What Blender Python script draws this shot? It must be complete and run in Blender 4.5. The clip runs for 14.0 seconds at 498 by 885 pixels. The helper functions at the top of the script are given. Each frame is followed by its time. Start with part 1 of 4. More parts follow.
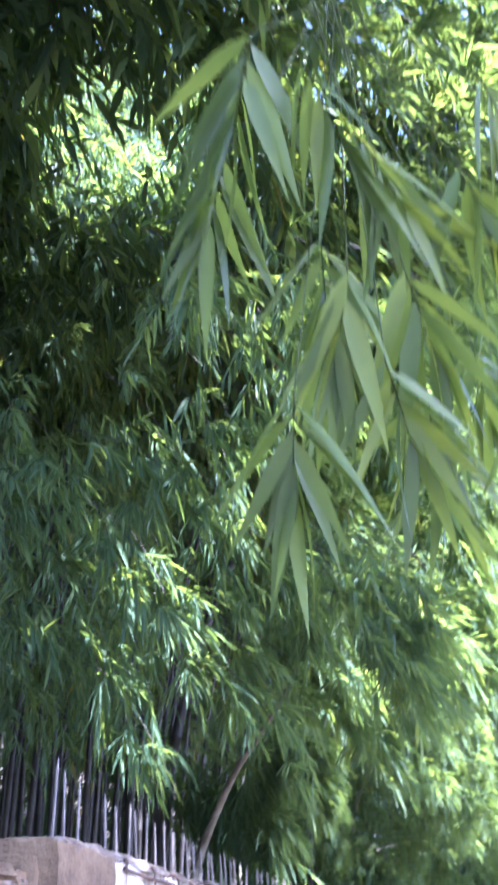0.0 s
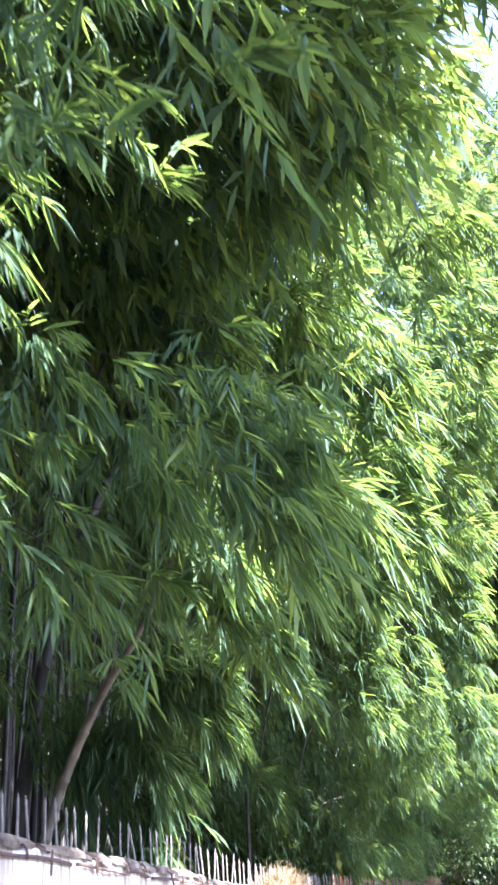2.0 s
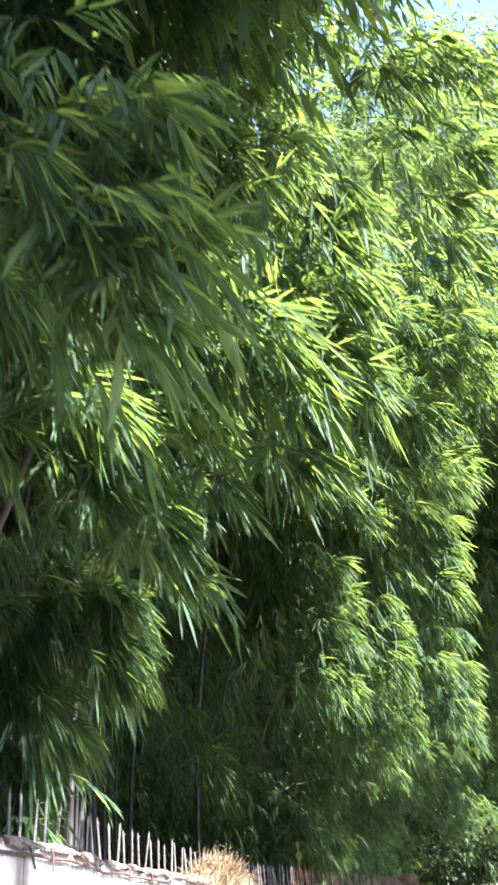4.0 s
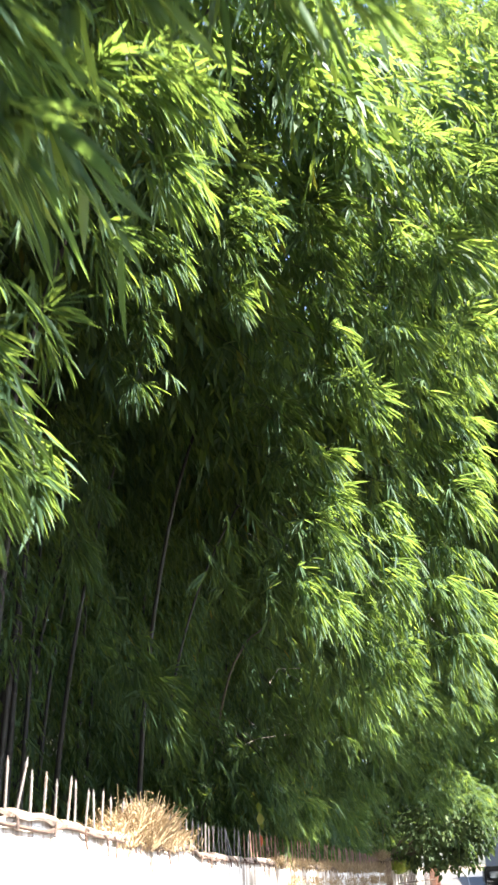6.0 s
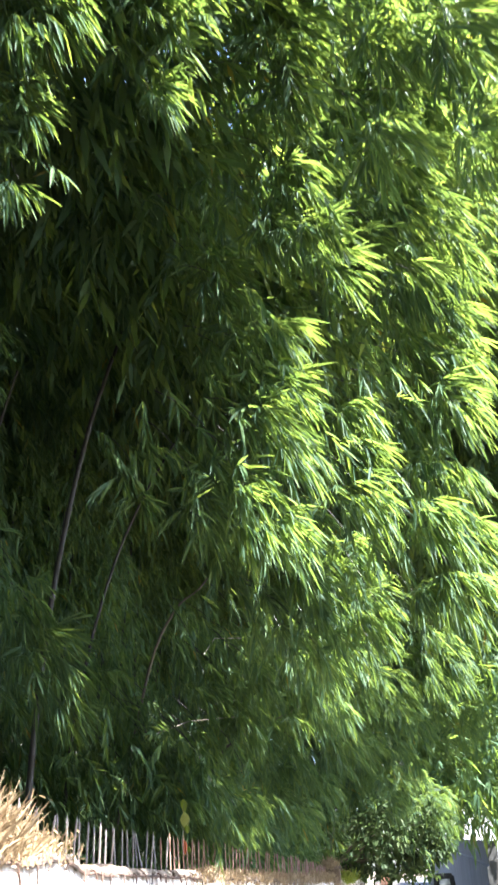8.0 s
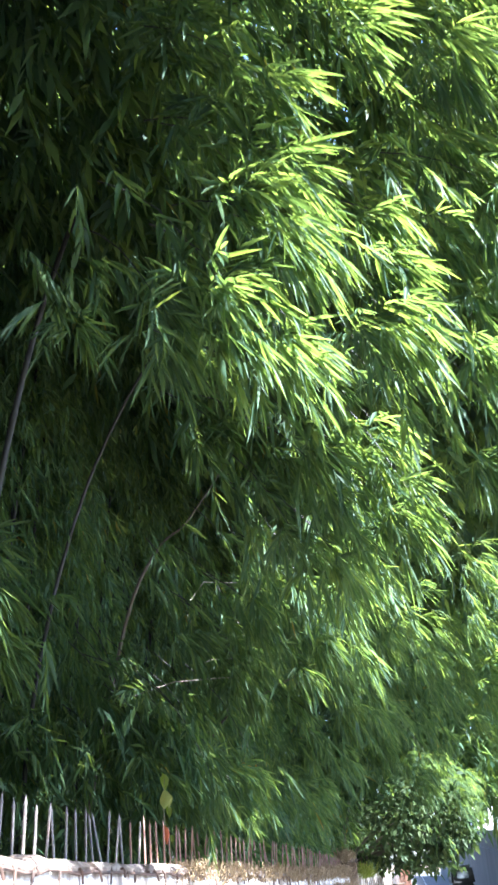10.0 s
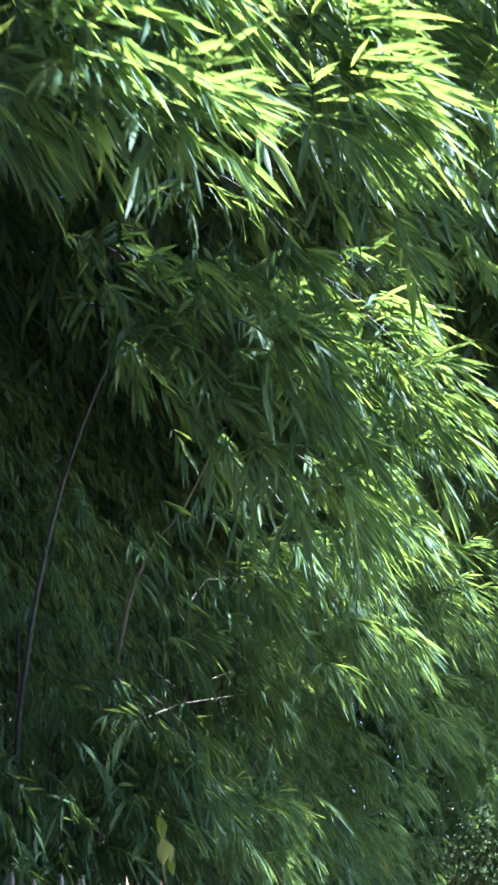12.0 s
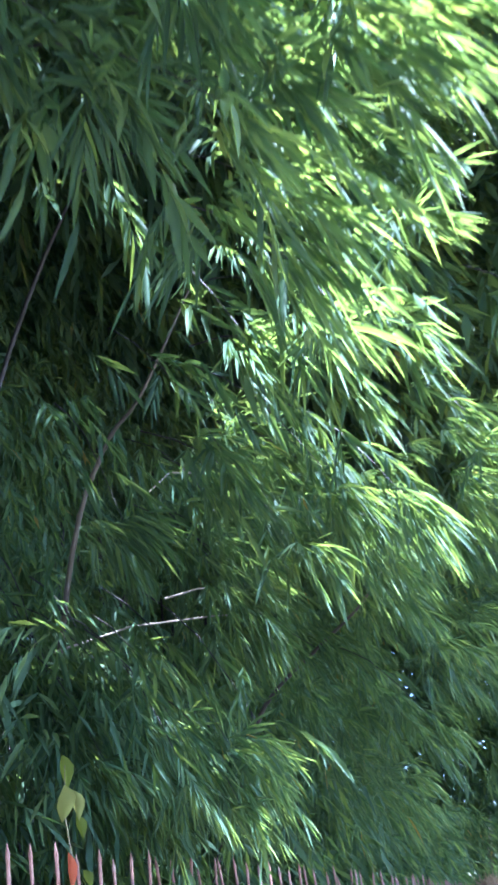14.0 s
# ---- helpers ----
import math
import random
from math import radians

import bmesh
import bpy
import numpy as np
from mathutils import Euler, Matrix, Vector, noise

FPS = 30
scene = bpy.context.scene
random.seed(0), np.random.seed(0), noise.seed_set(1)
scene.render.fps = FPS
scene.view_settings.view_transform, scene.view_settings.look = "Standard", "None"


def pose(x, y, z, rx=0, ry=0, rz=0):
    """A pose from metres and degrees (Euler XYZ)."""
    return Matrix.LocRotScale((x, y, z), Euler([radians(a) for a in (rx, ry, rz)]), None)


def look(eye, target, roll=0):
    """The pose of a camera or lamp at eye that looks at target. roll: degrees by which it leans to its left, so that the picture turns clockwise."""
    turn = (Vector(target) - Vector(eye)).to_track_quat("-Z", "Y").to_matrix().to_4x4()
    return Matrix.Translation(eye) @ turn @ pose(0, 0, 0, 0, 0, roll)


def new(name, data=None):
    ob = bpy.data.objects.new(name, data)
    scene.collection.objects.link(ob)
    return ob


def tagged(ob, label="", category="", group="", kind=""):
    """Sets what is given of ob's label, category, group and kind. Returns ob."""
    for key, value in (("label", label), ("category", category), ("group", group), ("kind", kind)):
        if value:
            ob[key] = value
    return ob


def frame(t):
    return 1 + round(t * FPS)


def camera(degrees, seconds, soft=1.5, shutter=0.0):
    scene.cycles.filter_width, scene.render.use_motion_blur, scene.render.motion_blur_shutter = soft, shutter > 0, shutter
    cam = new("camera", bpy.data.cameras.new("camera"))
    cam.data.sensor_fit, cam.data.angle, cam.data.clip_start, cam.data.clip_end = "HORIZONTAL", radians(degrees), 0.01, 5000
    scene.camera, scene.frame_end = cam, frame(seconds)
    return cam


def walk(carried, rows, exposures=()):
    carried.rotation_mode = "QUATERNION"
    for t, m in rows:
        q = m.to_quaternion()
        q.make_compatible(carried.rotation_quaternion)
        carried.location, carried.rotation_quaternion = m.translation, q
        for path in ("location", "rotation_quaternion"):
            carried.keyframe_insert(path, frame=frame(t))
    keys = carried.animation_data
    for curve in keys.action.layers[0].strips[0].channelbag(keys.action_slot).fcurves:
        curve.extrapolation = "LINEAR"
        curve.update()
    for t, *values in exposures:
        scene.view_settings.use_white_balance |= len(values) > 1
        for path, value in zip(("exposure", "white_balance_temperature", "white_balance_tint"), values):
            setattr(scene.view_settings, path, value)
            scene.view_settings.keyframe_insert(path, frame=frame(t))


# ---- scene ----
cam = camera(31.0, 14.0, soft=2.7, shutter=0.4)
# seconds, eye x y z, turn rx ry rz; y runs along the wall, x to the right of it, road at z = 0
PATH = [
    (0, 0.490, -1.393, 1.781, 118.89, 2.15, 13.80),
    (0.5, 0.605, -0.697, 1.757, 116.38, 4.07, 18.26),
    (1, 0.797, 0.022, 1.763, 119.07, 4.42, 19.89),
    (1.5, 0.796, 0.794, 1.711, 115.82, 3.57, 16.73),
    (2, 0.776, 1.544, 1.739, 117.07, 4.86, 12.57),
    (2.5, 0.948, 2.259, 1.635, 117.59, 6.24, 15.27),
    (3, 1.096, 2.800, 1.633, 116.07, 6.35, 16.11),
    (3.5, 0.966, 3.339, 1.574, 116.37, 4.84, 12.46),
    (4, 0.880, 3.960, 1.579, 117.06, 4.78, 11.57),
    (4.2, 0.910, 4.247, 1.565, 115.18, 5.57, 11.90),
    (6.3, 0.448, 7.872, 1.547, 115.86, 1.84, 9.45),
    (6.5, 0.473, 8.217, 1.567, 116.64, 2.81, 10.48),
    (7, 0.385, 9.080, 1.586, 116.25, 3.41, 10.07),
    (7.5, 0.175, 9.887, 1.643, 116.74, 2.85, 6.42),
    (8, 0.206, 10.621, 1.643, 115.63, 2.09, 6.28),
    (8.5, 0.305, 11.343, 1.631, 115.09, 2.48, 8.34),
    (9, 0.155, 12.080, 1.597, 114.93, 1.44, 7.26),
    (9.2, 0.080, 12.368, 1.589, 114.58, 1.88, 6.61),
    (11.3, -0.066, 15.013, 1.642, 117.56, 5.83, 9.12),
    (11.5, -0.034, 15.228, 1.637, 116.29, 6.82, 9.31),
    (12, 0.133, 15.740, 1.637, 118.96, 7.83, 12.13),
    (12.5, 0.186, 16.270, 1.624, 116.50, 8.75, 10.97),
    (13, 0.075, 16.876, 1.619, 118.22, 5.95, 9.92),
    (13.5, 0.188, 17.539, 1.530, 118.70, 9.58, 13.04),
    (14, 0.253, 18.200, 1.532, 119.08, 8.44, 16.21),
]
# seconds, stops, kelvin, tint
EXPOSURES = [(0.0, 4.2, 5100, 32), (0.5, 3.85, 5150, 30), (1.5, 4.0, 5500, 22), (3.0, 3.4, 5300, 24), (4.2, 3.25, 5800, 16), (6.3, 3.27, 6300, 11), (9.2, 3.75, 5500, 12), (11.3, 3.45, 5250, 12), (12.0, 3.5, 5100, 14), (12.5, 3.85, 4800, 21), (13.0, 4.05, 4700, 19), (14.0, 4.05, 4650, 20)]
walk(cam, [(t, pose(*p)) for t, *p in PATH], EXPOSURES)

# ---- sky and sun ----
SUN_TO = Vector((0.62, -0.22, 0.75)).normalized()
world = bpy.data.worlds.new("sky")
scene.world = world
world.use_nodes = True
wn, wl = world.node_tree.nodes, world.node_tree.links
sky = wn.new("ShaderNodeTexSky")
sky.sky_type = "NISHITA"
sky.sun_disc = False
sky.sun_elevation = math.asin(SUN_TO.z)
sky.sun_rotation = math.atan2(SUN_TO.x, SUN_TO.y)
sky.dust_density = 2.0
wl.new(sky.outputs[0], wn["Background"].inputs[0])
wn["Background"].inputs[1].default_value = 0.070
sun = new("sun", bpy.data.lights.new("sun", "SUN"))
sun.data.energy = 4.4
sun.data.angle = radians(0.6)
sun.data.color = (1.0, 0.94, 0.82)
sun.matrix_world = look((30, 20, 30), Vector((30, 20, 30)) - SUN_TO)


# ---- materials ----
def material(name):
    m = bpy.data.materials.new(name)
    m.use_nodes = True
    return m, m.node_tree.nodes, m.node_tree.links, m.node_tree.nodes["Principled BSDF"]


def ramp(n, l, source, stops):
    r = n.new("ShaderNodeValToRGB")
    while len(r.color_ramp.elements) < len(stops):
        r.color_ramp.elements.new(0.5)
    for e, (at, c) in zip(r.color_ramp.elements, stops):
        e.position, e.color = at, (*c, 1)
    l.new(source, r.inputs[0])
    return r.outputs[0]


def noise_tex(n, l, scale, detail=5.0, rough=0.6, vector=None):
    t = n.new("ShaderNodeTexNoise")
    t.inputs["Scale"].default_value, t.inputs["Detail"].default_value, t.inputs["Roughness"].default_value = scale, detail, rough
    if vector is not None:
        l.new(vector, t.inputs["Vector"])
    return t.outputs["Fac"]


def mixed(n, l, fac, a, b, mode="MIX"):
    m = n.new("ShaderNodeMix")
    m.data_type, m.blend_type = "RGBA", mode
    for socket, value in ((m.inputs[0], fac), (m.inputs[6], a), (m.inputs[7], b)):
        if isinstance(value, (int, float)):
            socket.default_value = value
        elif isinstance(value, tuple):
            socket.default_value = (*value, 1)
        else:
            l.new(value, socket)
    return m.outputs[2]


def bumped(n, l, p, height, strength, distance=0.01):
    b = n.new("ShaderNodeBump")
    b.inputs["Strength"].default_value, b.inputs["Distance"].default_value = strength, distance
    l.new(height, b.inputs["Height"])
    l.new(b.outputs[0], p.inputs["Normal"])


def place(n, l, scale=(1, 1, 1)):
    g, m = n.new("ShaderNodeNewGeometry"), n.new("ShaderNodeMapping")
    m.inputs["Scale"].default_value = scale
    l.new(g.outputs["Position"], m.inputs["Vector"])
    return m.outputs[0]


def leaf_material(name, dark, mid, light, glow, gloss=0.55, thin=0.51):
    """A living leaf: waxy upper side, light passing through the blade, each leaf with its own tone."""
    m, n, l, p = material(name)
    g = n.new("ShaderNodeNewGeometry")
    tone = ramp(n, l, g.outputs["Random Per Island"], [(0.0, dark), (0.55, mid), (0.992, light), (1.0, (0.20, 0.18, 0.06))])
    grain = noise_tex(n, l, 1.3, 3.0, 0.6, place(n, l))
    tone = mixed(n, l, 0.5, tone, ramp(n, l, grain, [(0.3, (0.45, 0.5, 0.45)), (0.7, (1.0, 1.0, 0.9))]), "MULTIPLY")
    l.new(tone, p.inputs["Base Color"])
    p.inputs["Roughness"].default_value = gloss
    p.inputs["Specular IOR Level"].default_value = 0.2
    t = n.new("ShaderNodeBsdfTranslucent")
    l.new(mixed(n, l, 1.0, tone, glow, "MULTIPLY"), t.inputs["Color"])
    s = n.new("ShaderNodeMixShader")
    s.inputs[0].default_value = thin
    l.new(p.outputs[0], s.inputs[1])
    l.new(t.outputs[0], s.inputs[2])
    l.new(s.outputs[0], n["Material Output"].inputs["Surface"])
    return m


LEAF = leaf_material("bamboo_leaf", (0.046, 0.094, 0.062), (0.074, 0.138, 0.088), (0.115, 0.190, 0.095), (3.0, 2.3, 0.65))
BROAD = leaf_material("broad_leaf", (0.05, 0.085, 0.04), (0.085, 0.13, 0.055), (0.14, 0.18, 0.08), (0.8, 0.8, 0.5))
DRY = leaf_material("dry_grass", (0.26, 0.185, 0.11), (0.37, 0.265, 0.165), (0.48, 0.37, 0.25), (1.1, 1.0, 0.8), 0.7, 0.25)


def simple(name, stops, scale, rough, bump=0.0, stretch=(1, 1, 1), metal=0.0, depth=0.01):
    m, n, l, p = material(name)
    v = place(n, l, stretch)
    big, small = noise_tex(n, l, scale, 6.0, 0.65, v), noise_tex(n, l, scale * 9, 4.0, 0.6, v)
    tone = ramp(n, l, big, stops)
    tone = mixed(n, l, 0.35, tone, ramp(n, l, small, [(0.3, (0.5, 0.5, 0.5)), (0.7, (1.0, 1.0, 1.0))]), "MULTIPLY")
    l.new(tone, p.inputs["Base Color"])
    p.inputs["Roughness"].default_value, p.inputs["Metallic"].default_value = rough, metal
    if bump:
        bumped(n, l, p, small, bump, depth)
    return m


ASPHALT = simple("asphalt", [(0.3, (0.035, 0.036, 0.04)), (0.7, (0.07, 0.07, 0.072))], 2.0, 0.85, 0.4)
EARTH = simple("earth", [(0.3, (0.07, 0.05, 0.035)), (0.7, (0.15, 0.11, 0.07))], 1.5, 0.95, 0.6, depth=0.03)
CONCRETE = simple("concrete", [(0.3, (0.20, 0.19, 0.18)), (0.7, (0.33, 0.32, 0.30))], 0.7, 0.85, 0.2)
# the far wall's shade is put into this darker concrete tone
DARK_CONCRETE = simple("shaded_concrete", [(0.3, (0.05, 0.05, 0.052)), (0.7, (0.10, 0.10, 0.10))], 0.5, 0.9, 0.2, (1, 1, 0.4))
# leaf litter toned darker than the earth to deepen the shade beneath the bamboo
SHADE_LITTER = simple("shaded_leaf_litter", [(0.3, (0.018, 0.014, 0.012)), (0.7, (0.055, 0.042, 0.032))], 2.5, 0.95, 0.8, depth=0.03)
PAVING = simple("paving", [(0.3, (0.055, 0.048, 0.042)), (0.7, (0.10, 0.088, 0.075))], 1.2, 0.9, 0.3)
IRON = simple("weathered_iron", [(0.35, (0.12, 0.105, 0.10)), (0.55, (0.20, 0.175, 0.165)), (0.75, (0.17, 0.11, 0.08))], 6.0, 0.6, 0.3, depth=0.002)
RED_IRON = simple("red_rusty_iron", [(0.35, (0.20, 0.10, 0.075)), (0.55, (0.30, 0.17, 0.13)), (0.75, (0.34, 0.27, 0.22))], 5.0, 0.75, 0.3, depth=0.002)
RUST = simple("rusty_iron", [(0.35, (0.05, 0.035, 0.03)), (0.6, (0.12, 0.07, 0.05)), (0.8, (0.20, 0.11, 0.07))], 8.0, 0.8, 0.4, depth=0.002)
CRUST = simple("crumbling_render", [(0.3, (0.06, 0.045, 0.04)), (0.5, (0.20, 0.15, 0.12)), (0.7, (0.50, 0.44, 0.38))], 3.5, 0.95, 0.9, depth=0.03)
PLASTER_WHITE = simple("white_paint", [(0.3, (0.70, 0.69, 0.68)), (0.7, (0.82, 0.81, 0.80))], 3.0, 0.6, 0.1)
DARK_CLOTH = simple("black_canvas", [(0.3, (0.012, 0.012, 0.014)), (0.7, (0.035, 0.035, 0.04))], 4.0, 0.7, 0.3)
RUBBER = simple("rubber", [(0.3, (0.012, 0.012, 0.012)), (0.7, (0.03, 0.03, 0.03))], 6.0, 0.9)
GLASS_DARK = simple("dark_window", [(0.3, (0.10, 0.12, 0.14)), (0.7, (0.20, 0.23, 0.26))], 2.0, 0.08)
CULM = simple("bamboo_culm", [(0.3, (0.07, 0.06, 0.04)), (0.6, (0.14, 0.11, 0.075)), (0.8, (0.24, 0.20, 0.15))], 3.0, 0.55, 0.2, (1, 1, 0.25))
# culm colour darkened to stand in for the shade among the clumps
CULM_SHADE = simple("shaded_culm", [(0.3, (0.016, 0.014, 0.013)), (0.6, (0.028, 0.024, 0.021)), (0.8, (0.055, 0.045, 0.037))], 3.0, 0.6, 0.2, (1, 1, 0.25))
GREEN_STEM = simple("green_stem", [(0.3, (0.035, 0.05, 0.02)), (0.7, (0.07, 0.09, 0.035))], 5.0, 0.6)
GREEN_STEM.node_tree.nodes["Principled BSDF"].inputs["Specular IOR Level"].default_value = 0.1
BARE_TWIG = simple("bare_twig", [(0.3, (0.20, 0.17, 0.13)), (0.7, (0.34, 0.30, 0.24))], 5.0, 0.7)
TWIG = simple("twig", [(0.3, (0.10, 0.09, 0.04)), (0.7, (0.22, 0.19, 0.09))], 5.0, 0.6)


# ---- building ----
def obj(name, me, mat, parent=None, label=""):
    me.materials.append(mat)
    ob = new(name, me)
    ob.parent = parent
    if label:
        ob["label"] = label
    return ob


def part(name, bm, mat, parent=None, label="", smooth=False):
    me = bpy.data.meshes.new(name)
    bm.to_mesh(me)
    bm.free()
    if smooth:
        me.polygons.foreach_set("use_smooth", [True] * len(me.polygons))
    return obj(name, me, mat, parent, label)


def box(bm, x0, y0, z0, x1, y1, z1, bevel=0.0):
    r = bmesh.ops.create_cube(bm, size=1.0, matrix=Matrix.LocRotScale(((x0 + x1) / 2, (y0 + y1) / 2, (z0 + z1) / 2), None, (x1 - x0, y1 - y0, z1 - z0)))
    if bevel:
        edges = {e for v in r["verts"] for e in v.link_edges}
        bmesh.ops.bevel(bm, geom=list(edges), offset=bevel, segments=2, affect="EDGES")
    return r["verts"]


def tube(bm, points, radii, sides=8, cap=True):
    """A round, tapered stem along points."""
    rings = []
    for i, (p, r) in enumerate(zip(points, radii)):
        a, b = Vector(points[max(i - 1, 0)]), Vector(points[min(i + 1, len(points) - 1)])
        d = (b - a).normalized()
        side = d.cross(Vector((0.3, 1, 0.1))).normalized()
        up = side.cross(d)
        rings.append([bm.verts.new(Vector(p) + r * (math.cos(k * 2 * math.pi / sides) * side + math.sin(k * 2 * math.pi / sides) * up)) for k in range(sides)])
    for a, b in zip(rings, rings[1:]):
        for k in range(sides):
            bm.faces.new((a[k], a[(k + 1) % sides], b[(k + 1) % sides], b[k]))
    if cap:
        bm.faces.new(rings[0][::-1])
        bm.faces.new(rings[-1])


def empty_thing(name, at, label, category, group=""):
    ob = new(name)
    ob.location = at
    return tagged(ob, label, category, group)


rng = np.random.default_rng(7)


def unit(v):
    return v / np.maximum(np.linalg.norm(v, axis=-1, keepdims=True), 1e-9)


def blades(pos, way, length, width, fold=0.25, sag=0.12, plain=False, wild=0.55):
    """Pointed blades: folded, of two quads (n, 6, 3), or plain, of one (n, 4, 3)."""
    n = len(pos)
    up = np.tile([0.0, 0.0, 1.0], (n, 1)) + rng.normal(0, wild, (n, 3))
    side = unit(np.cross(way, up))
    nor = np.cross(side, way)
    L, Wd = length[:, None], width[:, None]
    down = np.array([0, 0, -1.0]) * L * sag
    if plain:
        c = pos + way * L * 0.42 + down * 0.2
        return np.stack([pos, c + side * Wd * 0.55, pos + way * L + down, c - side * Wd * 0.55 + nor * Wd * 0.3], 1)
    c1, c2 = pos + way * L * 0.28 + down * 0.1, pos + way * L * 0.66 + down * 0.45
    return np.stack([pos, c1 + side * Wd * 0.5 + nor * Wd * fold, c2 + side * Wd * 0.36 + nor * Wd * fold,
                     pos + way * L + down, c2 - side * Wd * 0.36 + nor * Wd * fold, c1 - side * Wd * 0.5 + nor * Wd * fold], 1)


def blade_mesh(name, verts):
    n, k = verts.shape[:2]
    loop = np.array([0, 1, 2, 3, 0, 3, 4, 5] if k == 6 else [0, 1, 2, 3])
    me = bpy.data.meshes.new(name)
    me.vertices.add(n * k)
    me.vertices.foreach_set("co", verts.astype(np.float32).ravel())
    me.loops.add(n * len(loop))
    me.loops.foreach_set("vertex_index", (np.arange(n)[:, None] * k + loop).ravel().astype(np.int32))
    me.polygons.add(n * len(loop) // 4)
    me.polygons.foreach_set("loop_start", np.arange(0, n * len(loop), 4, dtype=np.int32))
    me.update(calc_edges=True)
    return me


def sprays(origin, axis, reach, leaves, leaf, spread=0.55, droop=0.5, broad=1.0, plain=False):
    """Leaves in fans along drooping twigs: origin, axis (s, 3), reach (s,). Returns blade vertices."""
    s = len(origin)
    k = np.linspace(0.15, 1.0, leaves)[None, :] + rng.normal(0, 0.04, (s, leaves))
    k = k[..., None]
    at = origin[:, None] + axis[:, None] * k * reach[:, None, None] + np.array([0, 0, -1.0]) * (k ** 2) * reach[:, None, None] * droop * 0.5
    side = unit(np.cross(axis, rng.normal(0, 1, (s, 3))))[:, None]
    flip = np.where(np.arange(leaves) % 2, 1.0, -1.0)[None, :, None]
    way = axis[:, None] * 0.75 + side * flip * spread + np.array([0, 0, -1.0]) * droop * (0.6 + 0.8 * k) + rng.normal(0, 0.22, (s, leaves, 3))
    way = unit(way).reshape(-1, 3)
    size = leaf * rng.uniform(0.6, 1.25, s * leaves)
    return blades(at.reshape(-1, 3), way, size, size * broad * rng.uniform(0.10, 0.15, s * leaves), plain=plain)


def plume(centre, size, count, lean=(0.58, -0.18, 0.05), leaf=0.33, leaves=9, hang=1.15):
    """A hanging bough: twigs that lean out of it, each with a fan of long leaves, spiky on top and drooping below."""
    c, r = np.array(centre, float), np.array(size, float)
    if r[0] > 0.55:
        n = int(5 + 6 * r[0] * r[2])
        v = unit(rng.normal(0, 1, (n, 3))) * rng.uniform(0.3, 1.0, (n, 1)) ** 0.5 * r * 0.75
        return np.concatenate([plume(c + q, np.array([0.34, 0.34, 0.40]) * rng.uniform(0.7, 1.25), max(10, count // n), lean, leaf, leaves, hang) for q in v])
    k = max(5, count)
    spin, hang = rng.normal(0, 0.45), hang + rng.normal(0, 0.2)
    lean = (lean[0] * math.cos(spin) - lean[1] * math.sin(spin), lean[0] * math.sin(spin) + lean[1] * math.cos(spin), lean[2])
    u = unit(rng.normal(0, 1, (k, 3))) * rng.uniform(0.15, 1.0, (k, 1)) ** 0.45
    o = c + u * np.maximum(r - 0.50 * leaf, 0.25 * r) - np.array(lean) * leaf * 0.45
    d = unit(np.array(lean) + u * np.array([0.75, 0.75, 0.45]) + rng.normal(0, 0.16, (k, 3)))
    side = unit(np.cross(d, np.array([0.1, -0.5, 0.8]) + rng.normal(0, 0.45, (k, 3))))
    sink = np.clip(hang - 0.75 * u[:, 2] + rng.normal(0, 0.12, k), 0.05, 2.2)[:, None, None]
    w = (np.arange(leaves)[None, :] / (leaves - 1) + rng.normal(0, 0.05, (k, leaves)))[..., None]
    at = o[:, None] + d[:, None] * w * leaf * 0.55 + np.array([0, 0, -1.0]) * w ** 2 * sink * leaf * 0.25
    flip = np.where(np.arange(leaves) % 2, 1.0, -1.0)[None, :, None]
    way = d[:, None] * (0.75 + 0.35 * w) + side[:, None] * flip * (0.62 - 0.42 * w) + np.array([0, 0, -1.0]) * sink * (0.75 + 0.5 * w) + rng.normal(0, 0.17, (k, leaves, 3))
    length = leaf * rng.uniform(0.55, 1.15, k * leaves)
    return blades(at.reshape(-1, 3), unit(way).reshape(-1, 3), length, length * rng.uniform(0.065, 0.10, k * leaves), wild=0.45)


# ---- road, verge and wall ----
def sheet(name, x0, x1, y0, y1, nx, ny, height, mat):
    xs, ys = np.linspace(x0, x1, nx), np.linspace(y0, y1, ny)
    verts = [(x, y, height(x, y)) for y in ys for x in xs]
    faces = [(j * nx + i, j * nx + i + 1, (j + 1) * nx + i + 1, (j + 1) * nx + i) for j in range(ny - 1) for i in range(nx - 1)]
    me = bpy.data.meshes.new(name)
    me.from_pydata(verts, [], faces)
    return obj(name, me, mat)


def road_z(y):
    """The road falls gently to the level stretch beside the wall, and falls again further on."""
    return 0.03 * (5 - max(y, -4)) * 0.7 if y < 5 else 0.0 if y < 30 else -0.012 * (min(y, 140) - 30)


ground = tagged(sheet("ground", -600, 600, -300, 900, 61, 121, lambda x, y: road_z(y) - 0.05, EARTH), "bare brown earth beside and beyond the road", "ground", kind="structure")
ground.location.z = -0.06


def kerb_x(y):
    """Where the pavement ends and the road begins."""
    return 1.9 + (0.0 if y < 30 else 0.047 * (y - 30))


def strip(name, left, right, z, ys, mat):
    verts, faces = [], []
    for y in ys:
        verts += [(left(y), y, z(y)), (right(y), y, z(y))]
    for i in range(len(ys) - 1):
        faces.append((2 * i, 2 * i + 1, 2 * i + 3, 2 * i + 2))
    me = bpy.data.meshes.new(name)
    me.from_pydata(verts, [], faces)
    return obj(name, me, mat)


